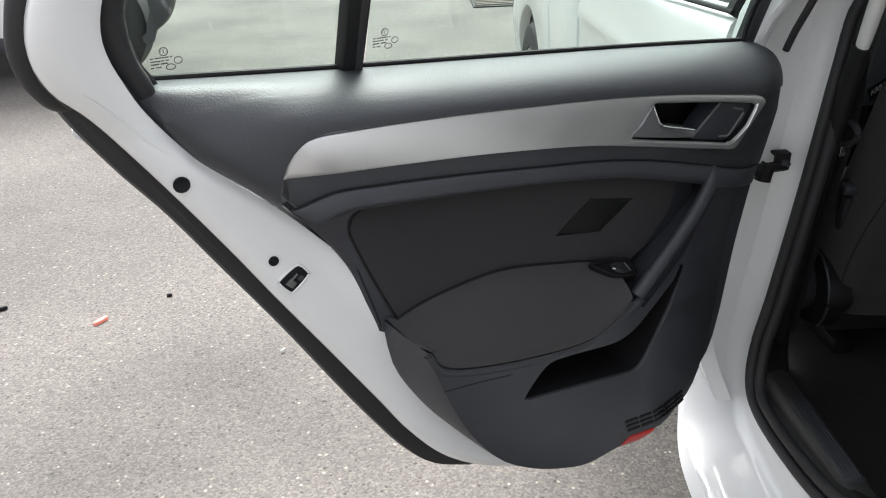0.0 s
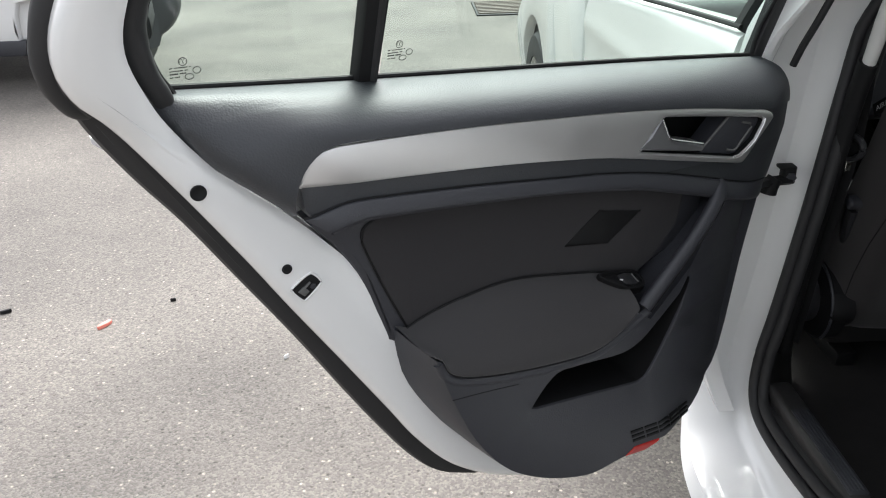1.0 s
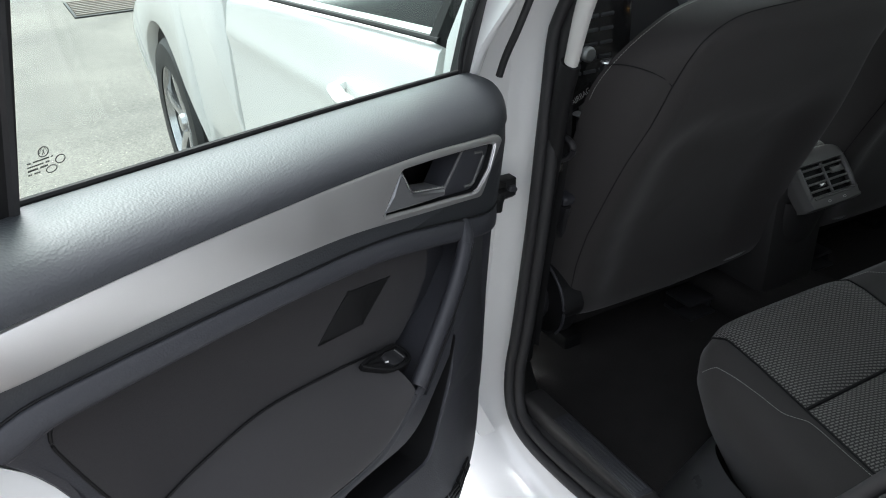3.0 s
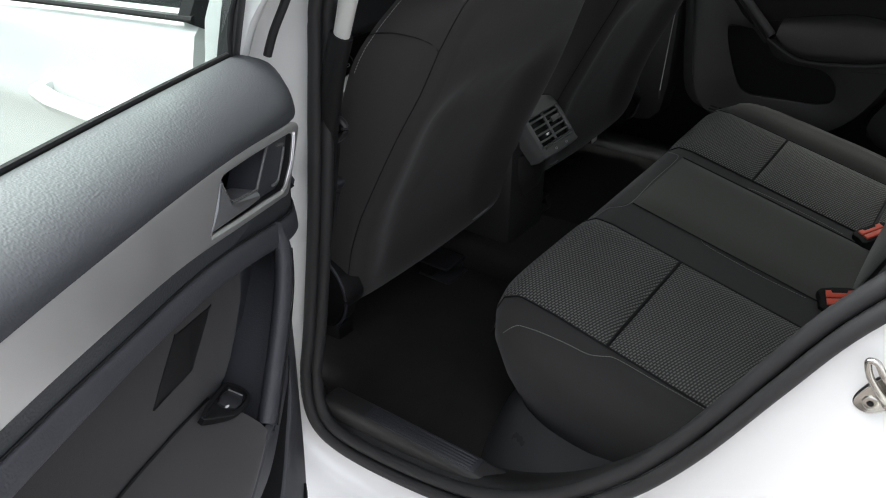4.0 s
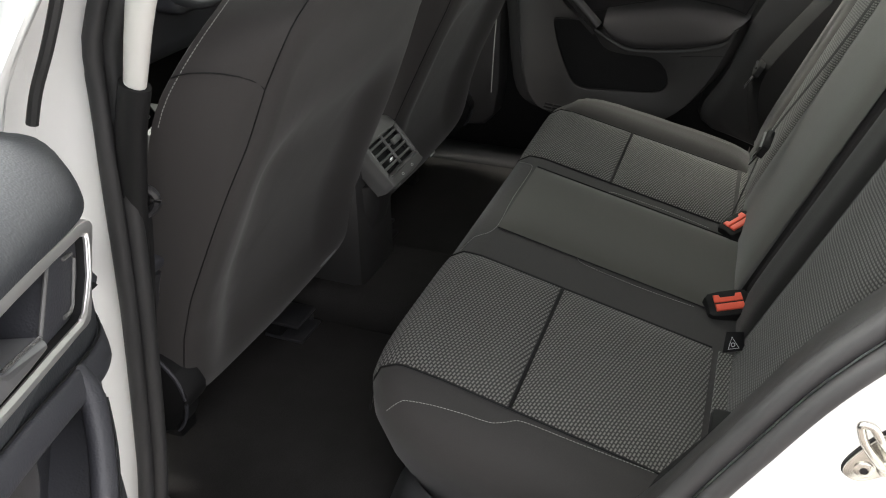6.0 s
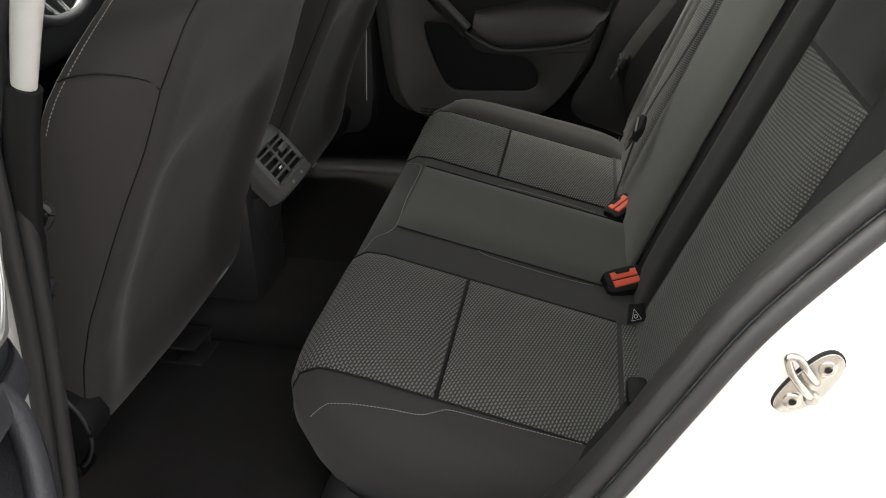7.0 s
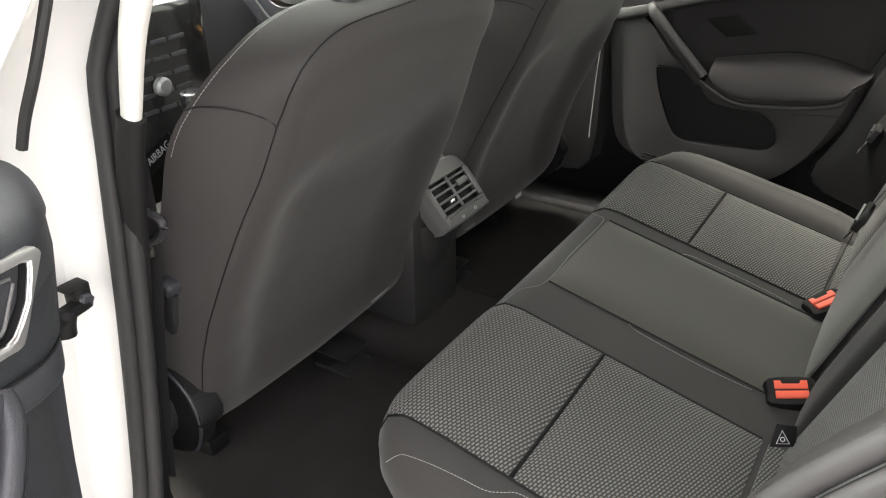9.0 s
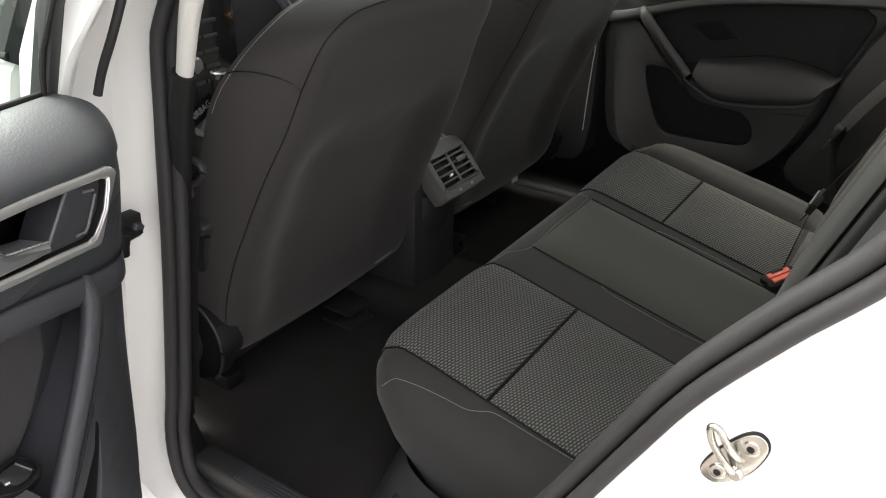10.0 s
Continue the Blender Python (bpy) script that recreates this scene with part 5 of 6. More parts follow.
def console():
    c = thing("centre_console", (0, 0, 0), "dark centre console with rear air vents", "car console")
    part("console_body", block((-0.108, 0.285, 0.28), (0.055, 0.95, 0.60), 0.02), TRIM, c)
    foot = []
    for z, y, h in ((0.545, 0.262, 0.078), (0.50, 0.268, 0.080), (0.44, 0.285, 0.080), (0.38, 0.312, 0.082), (0.32, 0.335, 0.086), (0.27, 0.345, 0.090)):
        foot.append([Vector((-0.022 + h * k, y + 0.10 * max(abs(k) - 0.7, 0.0) / 0.3 * (abs(k) ** 3), z)) for k in (-1, -0.93, -0.8, -0.4, 0, 0.4, 0.8, 0.93, 1)])
    part("console_foot", skin(foot, 24, 4, out=(0, -1, 0), thick=0.03), TRIM, c)
    part("storage_lid", block((-0.10, 0.30, 0.59), (0.045, 0.58, 0.645), 0.018, seg=3), SEATCLOTH, c)
    tilt = lambda a, b, w: Vector((-0.013 + a, 0.2545 + 0.643 * b - 0.766 * w, 0.599 + 0.766 * b + 0.643 * w))
    face = spline([(-0.070, -0.046), (-0.074, 0.0), (-0.071, 0.036), (-0.060, 0.056), (-0.030, 0.064), (0.030, 0.064), (0.060, 0.056), (0.071, 0.036), (0.074, 0.0), (0.070, -0.046), (0.060, -0.056), (-0.060, -0.056)], 4, closed=True)
    wins = []
    for k in (-1, 1):
        wins.append([(q[0] + 0.0305 * k, q[1]) for q in spline([(-0.027, -0.031), (0.027, -0.031), (0.0285, -0.029), (0.0285, 0.029), (0.027, 0.031), (-0.027, 0.031), (-0.0285, 0.029), (-0.0285, -0.029)], 2, closed=True)])
    big = [Vector((q[0] * 1.04, q[1] * 1.02)) for q in face]
    side_bm = bmesh.new()
    rings(side_bm, [[tilt(q[0], q[1], w) for q in line] for line, w in (([q * 0.92 for q in big], -0.046), (big, -0.024), (big, -0.015), (face, -0.007), (face, -0.004))])
    part("vent_housing", side_bm, VENT, c, "grey plastic vent housing")
    part("vent_face", plate(face, tilt, -0.006, 0.0, 0.005, wins, 0.0055, back=False, floor=False), VENT, c, "grey vent surround")
    part("vent_lip", tube([tilt(q[0], q[1], 0.0004) for q in spline([(-0.060, -0.033), (0.060, -0.033), (0.0625, -0.030), (0.0625, 0.030), (0.060, 0.033), (-0.060, 0.033), (-0.0625, 0.030), (-0.0625, -0.030)], 2, closed=True)], 0.0012, 6, closed=True), VENT, c)
    part("lower_lip", tube([tilt(-0.058, -0.0375, 0.001), tilt(0.058, -0.0375, 0.001)], 0.0024, 8), VENT, c, "pale lower lip of the vent")
    for k in (-1, 1):
        x = 0.0305 * k
        v = part("air_vent", plate([(x - 0.0284, -0.0308), (x + 0.0284, -0.0308), (x + 0.0284, 0.0308), (x - 0.0284, 0.0308)], tilt, -0.016, -0.012, 0.001), BLACK, c, "black vent opening")
        for i in range(4):
            b = -0.0235 + i * 0.0150
            part("slat", plate([(x - 0.0280, b), (x + 0.0280, b), (x + 0.0280, b + 0.0045), (x - 0.0280, b + 0.0045)], tilt, -0.009, -0.0018, 0.0010), VENT, v)
        if k > 0:
            part("slider", block((-0.016, -0.006, -0.002), (0.018, 0.006, 0.002), 0.001, turn=Matrix.Translation(tilt(x, 0.009, 0.0008)) @ Matrix.Rotation(radians(50), 4, "X")), VENT, v, "pale vane slider")
        else:
            part("slider", block((-0.004, -0.004, -0.002), (0.012, 0.002, 0.004), 0.001, turn=Matrix.Translation(tilt(x, -0.012, 0.0008)) @ Matrix.Rotation(radians(50), 4, "X")), SATIN, v, "small pale vane knob")
        part("socket_mark", tube([tilt(0.022 * k + 0.004 * math.cos(a), -0.0475 + 0.002 * math.sin(a), 0.0002) for a in [2 * math.pi * i / 12 for i in range(12)]], 0.0005, 4, closed=True), WHITEINK, c)


console()
FLOOR = part("floor_carpet", joined(plate([(-0.68, -0.3), (0.70, -0.3), (0.70, 1.2), (-0.68, 1.2)], lambda a, b, w: Vector((a, b, w)), 0.24, 0.27, 0.004),
                                    block((-0.15, -0.05, 0.25), (0.09, 1.2, 0.34), 0.03, seg=3)), CARPET)
tagged(FLOOR, "black carpet over the cabin floor and tunnel", "carpet", kind="structure")
part("seat_riser", block((-0.55, -0.45, 0.25), (0.56, -0.06, 0.40), 0.05, seg=3), CARPET, FLOOR)
part("footwell_front", block((-0.85, 1.2, 0.22), (0.80, 1.25, 0.9), 0.02), CARPET, FLOOR)
dash = thing("dashboard", (0, 0, 0), "dark dashboard of the hatchback", "dashboard")
part("dash_body", block((-0.80, 0.98, 0.60), (0.78, 1.25, 0.92), 0.05, seg=3), PLASTIC, dash)
# ---------------------------------------------------------------- trim on the far side
part("far_backing", plate([(-0.75, 0.28), (1.22, 0.28), (1.22, 0.92), (0.42, 0.95), (-0.75, 0.97)], lambda a, b, w: Vector((0.80 - w, a, b)), 0.0, 0.02, 0.004), BLACK, CAR, "dark inner trim")
part("far_sill_trim", block((0.665, -0.30, 0.20), (0.80, 1.2, 0.285), 0.03, seg=3), BLACK, CAR, "dark plastic sill trim")
part("far_pillar_trim", plate(spline([(0.275, 0.40), (0.262, 0.70), (0.25, 1.0), (0.46, 1.0), (0.50, 0.70), (0.52, 0.38), (0.40, 0.36)], 3, closed=True), lambda a, b, w: Vector((0.79 - w, a, b)), 0.0, 0.075, 0.02), TRIM, CAR, "dark pillar trim")
# thick door panel and armrest block, added to stop light reaching the far sill
part("far_front_trim", plate(spline([(0.53, 0.30), (0.53, 0.88), (0.60, 0.93), (1.20, 0.91), (1.22, 0.60), (1.20, 0.29), (0.80, 0.28)], 2, closed=True), lambda a, b, w: Vector((0.79 - w, a, b)), 0.0, 0.085, 0.02), TRIM, CAR, "dark inner panel of the far front door, thickened to block light")
part("far_front_light_block", block((0.625, 0.56, 0.58), (0.72, 1.10, 0.68), 0.03, seg=3), TRIM, CAR, "dark armrest block added to keep light off the far sill")
part("far_door_edge", tube([Vector((0.715, y, z)) for y, z in spline([(0.262, 0.95), (0.268, 0.80), (0.278, 0.65), (0.284, 0.52), (0.286, 0.465)], 4)], 0.0014, 6), THREAD, CAR, "pale edge piping")
part("far_wheel_trim", plate(spline([(-0.30, 0.60), (-0.25, 0.48), (-0.34, 0.42), (-0.60, 0.42), (-0.75, 0.98), (-0.50, 0.98), (-0.36, 0.78)], 3, closed=True), lambda a, b, w: Vector((0.79 - w, a, b)), 0.0, 0.09, 0.03), TRIM, CAR, "dark side trim")

part("far_window", plate([(-0.60, 0.955), (0.26, 0.94), (0.22, 1.35), (-0.45, 1.35)], lambda a, b, w: Vector((0.84 - 0.42 * (b - 0.96) - w, a, b)), 0.0, 0.004, 0.0005), GREENGLASS, CAR, "greenish tinted window")
part("far_front_window", plate([(0.30, 0.94), (1.25, 0.90), (0.75, 1.35), (0.28, 1.35)], lambda a, b, w: Vector((0.84 - 0.42 * (b - 0.96) - w, a, b)), 0.0, 0.004, 0.0005), GREENGLASS, CAR, "greenish tinted window")
# light upper lining of the near pillar, the pillar trim below it
pillar = [(-0.690, 0.325, 0.38), (-0.695, 0.295, 0.57), (-0.700, 0.258, 0.740), (-0.706, 0.222, 0.890), (-0.708, 0.200, 0.955), (-0.712, 0.167, 1.045), (-0.705, 0.128, 1.13), (-0.68, 0.06, 1.28)]
full = spline(pillar, 6)
part("pillar_trim", tube([q for q in full if q.z < 0.958], 0.0165, 12, flat=0.8, up=(1, 0, 0)), BLACK, CAR, "dark lower pillar trim")
part("pillar_lining", tube([q for q in full if q.z > 0.950], lambda k: 0.0115 + 0.004 * min(k * 2, 1.0), 12, flat=0.8, up=(1, 0, 0)), material("pale_grey_lining", (0.55, 0.54, 0.52), 0.6, mottle=0.04), CAR, "pale grey upper pillar lining")

# ---------------------------------------------------------------- striker, check strap
def striker():
    s = Vector((-0.731, -0.492, 0.737))
    A = Vector((0.05, -0.53, 0.85)).normalized()
    N = Vector((-1, 0, 0.06))
    N = (N - A * A.dot(N)).normalized()
    B = Vector((0, 0.85, 0.53))
    B = (B - A * A.dot(B) - N * N.dot(B)).normalized()
    place = lambda a, b, w: s + (A * a + B * b + N * w) * 0.87
    st = tagged(new("door_striker"), "bright steel door striker bolted to the white jamb", "door striker")
    out = spline([(-0.041, 0.006), (-0.034, -0.010), (0.0, -0.019), (0.034, -0.012), (0.041, 0.002), (0.030, 0.012), (0.0, 0.016), (-0.030, 0.014)], 4, closed=True)
    part("gasket", plate(inset(out, -0.0015), place, -0.012, 0.0, 0.0008), BLACK, st)
    part("base_plate", plate(out, place, 0.0, 0.003, 0.0008), CHROME, st)
    for a in (-0.024, 0.024):
        p = part("screw", lathe([(0.0085, 0.0), (0.0088, 0.0012), (0.007, 0.0022), (0.004, 0.0022), (0.0035, 0.0006), (0.0004, 0.0006)], 20, lambda x, y, h: place(a + x, y, 0.003 + h)), CHROME, st)
        part("screw_socket", lathe([(0.0034, 0.0), (0.0034, 0.0014), (0.0003, 0.0014)], 6, lambda x, y, h: place(a + x, y, 0.0038 + h)), BLACK, p)
    loop = [(-0.010, -0.012, 0.002), (-0.006, 0.000, 0.011), (0.002, 0.024, 0.014), (0.009, 0.036, 0.013), (0.015, 0.041, 0.012), (0.020, 0.034, 0.013), (0.015, 0.020, 0.014), (0.009, 0.004, 0.009), (0.006, -0.004, 0.002)]
    part("loop", tube([place(*q) for q in spline(loop, 5)], 0.0035, 10), CHROME, st)
    part("weld_collar", lathe([(0.0085, 0.0), (0.0075, 0.003), (0.005, 0.006)], 14, lambda x, y, h: place(-0.010 + x, -0.012 + y, 0.002 + h)), CHROME, st)


striker()
part("wheel_arch_trim", skin([[Vector(q) for q in spline([(-0.50, 0.02, 0.34), (-0.552, -0.012, 0.352), (-0.584, -0.058, 0.360), (-0.600, -0.10, 0.364), (-0.612, -0.16, 0.370), (-0.616, -0.23, 0.385)], 5)],
                              [Vector(q) for q in spline([(-0.515, 0.03, 0.325), (-0.575, 0.0, 0.335), (-0.615, -0.048, 0.346), (-0.635, -0.095, 0.355), (-0.645, -0.15, 0.365), (-0.650, -0.21, 0.385)], 5)],
                              [Vector(q) for q in spline([(-0.525, 0.04, 0.295), (-0.595, 0.015, 0.300), (-0.650, -0.035, 0.318), (-0.672, -0.082, 0.336), (-0.682, -0.14, 0.354), (-0.688, -0.19, 0.38)], 5)],
                              [Vector(q) for q in spline([(-0.535, 0.05, 0.26), (-0.610, 0.03, 0.26), (-0.680, -0.02, 0.290), (-0.702, -0.075, 0.322), (-0.710, -0.13, 0.348), (-0.712, -0.17, 0.37)], 5)]], 30, 5), ARCH, CAR, "moulded plastic trim beside the cushion")
# black edge of the window frame on the pillar
part("pillar_edge", tube(spline([(-0.802, 0.236, 0.945), (-0.797, 0.226, 0.975), (-0.789, 0.205, 1.02), (-0.775, 0.18, 1.09), (-0.735, 0.12, 1.28)], 5), 0.0055, 8), RUBBER, CAR, "black rubber edge on the pillar")


def check_strap():
    c = tagged(new("door_check_strap"), "black steel door check strap bolted to the pillar", "door check")
    part("bracket", block((-0.772, 0.264, 0.742), (-0.752, 0.288, 0.772), 0.004), BLACK, c)
    part("bracket_lip", block((-0.780, 0.264, 0.767), (-0.752, 0.286, 0.773), 0.003), BLACK, c)
    part("bolt", lathe([(0.0085, 0.0), (0.0085, 0.004), (0.006, 0.006), (0.0004, 0.006)], 6, lambda a, b, h: Vector((-0.762 + a, 0.264 - h, 0.755 + b))), PLASTIC, c)
    part("strap", tube([Vector((-0.763, 0.268, 0.750)), Vector((-0.80, 0.262, 0.750)), Vector((-0.85, 0.235, 0.750))], 0.014, 6, flat=0.5), BLACK, c)
    part("strap_boot", tube(spline([(-0.788, 0.262, 0.756), (-0.794, 0.261, 0.744), (-0.797, 0.260, 0.730)], 3), 0.013, 10), BLACK, c, "black rubber boot")


check_strap()


# ---------------------------------------------------------------- belts and buckles
def strap(name, line, label, width=0.023, facing=(0, 1, 0)):
    """A flat woven belt along places."""
    b = tagged(new(name), label, "seat belt")
    part("webbing", tube(spline(line, 6), width, 8, flat=0.07, up=facing), BELT_CLOTH, b, "black belt webbing")
    return b


def tongue(parent, at, way, facing):
    """The plated tongue on a belt, with its black grip."""
    at, way, facing = Vector(at), Vector(way).normalized(), Vector(facing).normalized()
    side = way.cross(facing).normalized()
    place = lambda a, b, w: at + side * a + way * b + facing * w
    g = part("tongue_grip", plate(spline([(-0.028, -0.012), (0.028, -0.012), (0.030, 0.006), (0.022, 0.018), (-0.022, 0.018), (-0.030, 0.006)], 3, closed=True), place, -0.004, 0.008, 0.003), BLACK, parent)
    part("tongue_plate", plate([(-0.013, -0.05), (0.013, -0.05), (0.014, -0.012), (-0.014, -0.012)], place, -0.0015, 0.0015, 0.0006, ([(-0.007, -0.042), (0.007, -0.042), (0.007, -0.028), (-0.007, -0.028)],), 0.0028), SHINY, g)
    part("slot_bar", tube([place(-0.024, 0.006, 0.009), place(0.024, 0.006, 0.009)], 0.003, 6), SHINY, g)


BELT_CLOTH = material("belt_webbing", (0.009, 0.009, 0.0095), 0.75, grain=0.3, size=0.0012, bump=0.3, spec=0.25)
b = strap("rear_seat_belt", [(0.56, -0.62, 1.08), (0.565, -0.50, 0.85), (0.58, -0.385, 0.66), (0.60, -0.372, 0.56), (0.635, -0.40, 0.45)], "black rear seat belt hanging beside the far backrest", width=0.019, facing=(-0.65, 0.68, 0.33))
tongue(b, (0.581, -0.372, 0.640), (-0.02, -0.45, 0.9), (0, 0.9, 0.4))
b = strap("rear_seat_belt", [back_place(*q) for q in ((0.300, 0.66, 0.014), (0.318, 0.40, 0.016), (0.304, 0.28, 0.026), (0.266, 0.19, 0.042), (0.242, 0.137, 0.046), (0.247, 0.06, 0.034), (0.262, -0.02, 0.02))], "black middle seat belt lying on the backrest", width=0.012, facing=(0, 0.938, 0.347))
tongue(b, (0.242, -0.402, 0.600), (-0.3, -0.4, 0.85), (0, 0.9, 0.4))
b = strap("rear_seat_belt", [(-0.36, -0.44, 0.452), (-0.42, -0.40, 0.452), (-0.48, -0.372, 0.462), (-0.56, -0.335, 0.462), (-0.625, -0.33, 0.42)], "black lap belt end beside the near cushion", width=0.02, facing=(0, 0.2, 1))
part("anchor_grip", block((-0.455, -0.405, 0.452), (-0.395, -0.375, 0.475), 0.008), BLACK, b)
part("anchor_plate", tube([Vector((-0.49, -0.372, 0.474)), Vector((-0.465, -0.383, 0.474))], 0.005, 6), CHROME, b)
guide = tagged(new("belt_guide"), "black plastic guide loop of the front seat belt", "belt guide")
part("guide_loop", tube(spline([(-0.690, 0.284, 0.822), (-0.672, 0.262, 0.822), (-0.665, 0.246, 0.814), (-0.664, 0.244, 0.800), (-0.668, 0.258, 0.786), (-0.690, 0.284, 0.778)], 4), 0.0055, 8), SHINY, guide)
part("webbing", tube(spline([(-0.672, 0.270, 0.99), (-0.668, 0.266, 0.82), (-0.672, 0.30, 0.60), (-0.672, 0.33, 0.40)], 4), 0.016, 8, flat=0.08, up=(1, 0.4, 0)), BELT_CLOTH, guide, "black belt webbing")
part("clip", block((-0.676, 0.262, 0.762), (-0.664, 0.276, 0.784), 0.002), CHROME, guide, "small metal clip")


def buckle(at, way, side, label):
    """A black buckle with a red release button."""
    at, way = Vector(at), Vector(way).normalized()
    side = Vector(side) - way * way.dot(Vector(side))
    side.normalize()
    n = side.cross(way)
    place = lambda a, b, w: at + side * a + way * b + n * w
    bk = tagged(new("belt_buckle"), label, "belt buckle", group="rear belt buckles")
    cap = lambda a, b, w: at + side * a + n * b + way * w
    case = spline([(-0.030, -0.020), (0.030, -0.020), (0.033, 0.0), (0.030, 0.021), (-0.030, 0.021), (-0.033, 0.0)], 3, closed=True)
    part("buckle_case", plate(case, cap, -0.07, 0.0, 0.004), BLACK, bk, "black plastic buckle case")
    part("release_button", plate([(-0.023, -0.013), (0.023, -0.013), (0.023, -0.001), (-0.023, -0.001)], cap, -0.004, 0.004, 0.002), RED, bk, "red release button")
    part("mouth_guard", plate([(-0.023, 0.002), (0.023, 0.002), (0.023, 0.015), (0.014, 0.015), (0.012, 0.010), (-0.012, 0.010), (-0.014, 0.015), (-0.023, 0.015)], cap, -0.004, 0.003, 0.001), RED, bk, "red mouth of the buckle")


buckle((-0.113, -0.381, 0.462), (-0.50, -0.10, 0.85), (-0.45, 0.89, 0.0), "red and black seat belt buckle in the near cushion crease")
buckle((0.178, -0.380, 0.462), (-0.25, 0.12, 0.9), (-0.75, 0.65, 0.0), "red and black seat belt buckle by the middle pad")


def isofix_tag(at):
    t = tagged(new("child_seat_tag"), "black child seat anchor tag with a white triangle", "tag")
    A = Vector((0.50, -0.86, 0.0)).normalized()
    B = Vector((0.50, 0.29, 0.80)).normalized()
    N = A.cross(B) * (1 if A.cross(B).z > 0 else -1)
    place = lambda a, b, w: Vector(at) + (A * a + B * b + N * w) * 0.72
    part("flap", plate([(-0.026, -0.02), (0.022, -0.02), (0.026, 0.018), (-0.010, 0.022)], place, 0.0, 0.004, 0.001), BLACK, t)
    tri = [(-0.014, -0.014), (0.010, -0.014), (-0.002, 0.010)]
    part("triangle_mark", tube([place(a, b, 0.0042) for a, b in tri], 0.0007, 4, closed=True), WHITEINK, t)
    part("ring_mark", tube([place(-0.002 + 0.004 * math.cos(k), -0.006 + 0.004 * math.sin(k), 0.0042) for k in [2 * math.pi * i / 12 for i in range(12)]], 0.0006, 4, closed=True), WHITEINK, t)
    part("anchor_bar", tube([place(0.03, -0.01, 0.004), place(0.055, 0.004, 0.002), place(0.06, 0.02, 0.0)], 0.004, 6), BLACK, t)


isofix_tag((-0.238, -0.392, 0.474))


# ---------------------------------------------------------------- stitching and labels
def seat_line(pts, w):
    """Places just over the cushion's rounded cover."""
    out = []
    for x, y in spline(pts, 6):
        d = outline_gap(x, y)
        k = [(a, b) for a, b in CUSHION_STEPS[3:]] + [(9.0, 0.0)]
        j = next(i for i in range(1, len(k)) if k[i][0] >= d)
        f = (d - k[j - 1][0]) / (k[j][0] - k[j - 1][0])
        h = k[j - 1][1] + (k[j][1] - k[j - 1][1]) * (f if j < len(k) - 1 else 1)
        out.append(seat_top(x, y, h + w))
    return out


S = tagged(new("seat_stitching"), "pale decorative stitching sewn into the bench cushion", "stitching")
part("near_row", stitches(seat_line([(-0.560, 0.028), (-0.556, -0.03), (-0.552, -0.105), (-0.542, -0.128), (-0.530, -0.150), (-0.526, -0.22), (-0.520, -0.32)], 0.0012), 0.0046), THREAD, S)
part("far_row", stitches(seat_line([(0.600, -0.10), (0.590, -0.125), (0.570, -0.150), (0.562, -0.22), (0.556, -0.34)], 0.022), 0.0046), THREAD, S)
part("front_row", stitches(seat_line([(-0.205, 0.050), (-0.165, 0.040), (-0.118, 0.016), (0.0, 0.020), (0.140, 0.021), (0.158, 0.040), (0.176, 0.056)], 0.0018), 0.0046), THREAD, S)
part("pad_row", stitches(seat_line([(-0.116, -0.130), (-0.125, -0.150), (-0.128, -0.25), (-0.122, -0.33)], 0.001), 0.0046), THREAD, S)
part("pad_row", stitches(seat_line([(0.153, -0.130), (0.164, -0.150), (0.168, -0.25), (0.162, -0.33)], 0.001), 0.0046), THREAD, S)


def airbag_tag():
    t = tagged(new("airbag_tag"), "black sewn tag reading AIRBAG on the front seat's flank", "tag")
    o = Vector((-0.610, 0.296, 0.864))
    A = Vector((-0.22, 0.72, -0.66)).normalized()
    Bv = Vector((0.1, 0.62, 0.78))
    Bv = (Bv - A * A.dot(Bv)).normalized()
    n = A.cross(Bv)
    if n.y > 0:
        n = -n
    place = lambda a, b, w: o + A * a + Bv * b + n * w
    part("tag_cloth", plate([(-0.028, -0.011), (0.028, -0.011), (0.028, 0.011), (-0.028, 0.011)], place, -0.001, 0.001, 0.0004), BLACK, t)
    cu = bpy.data.curves.new("lettering", "FONT")
    cu.body, cu.size, cu.align_x, cu.align_y = "AIRBAG", 0.0125, "CENTER", "CENTER"
    cu.materials.append(WHITEINK)
    ob = new("lettering", cu)
    xdir = -A
    ydir = n.cross(xdir)
    ob.matrix_world = Matrix((( *xdir, 0), (*ydir, 0), (*n, 0), (0, 0, 0, 1))).transposed()
    ob.location = place(0, 0, 0.0016)
    ob.parent = t


airbag_tag()


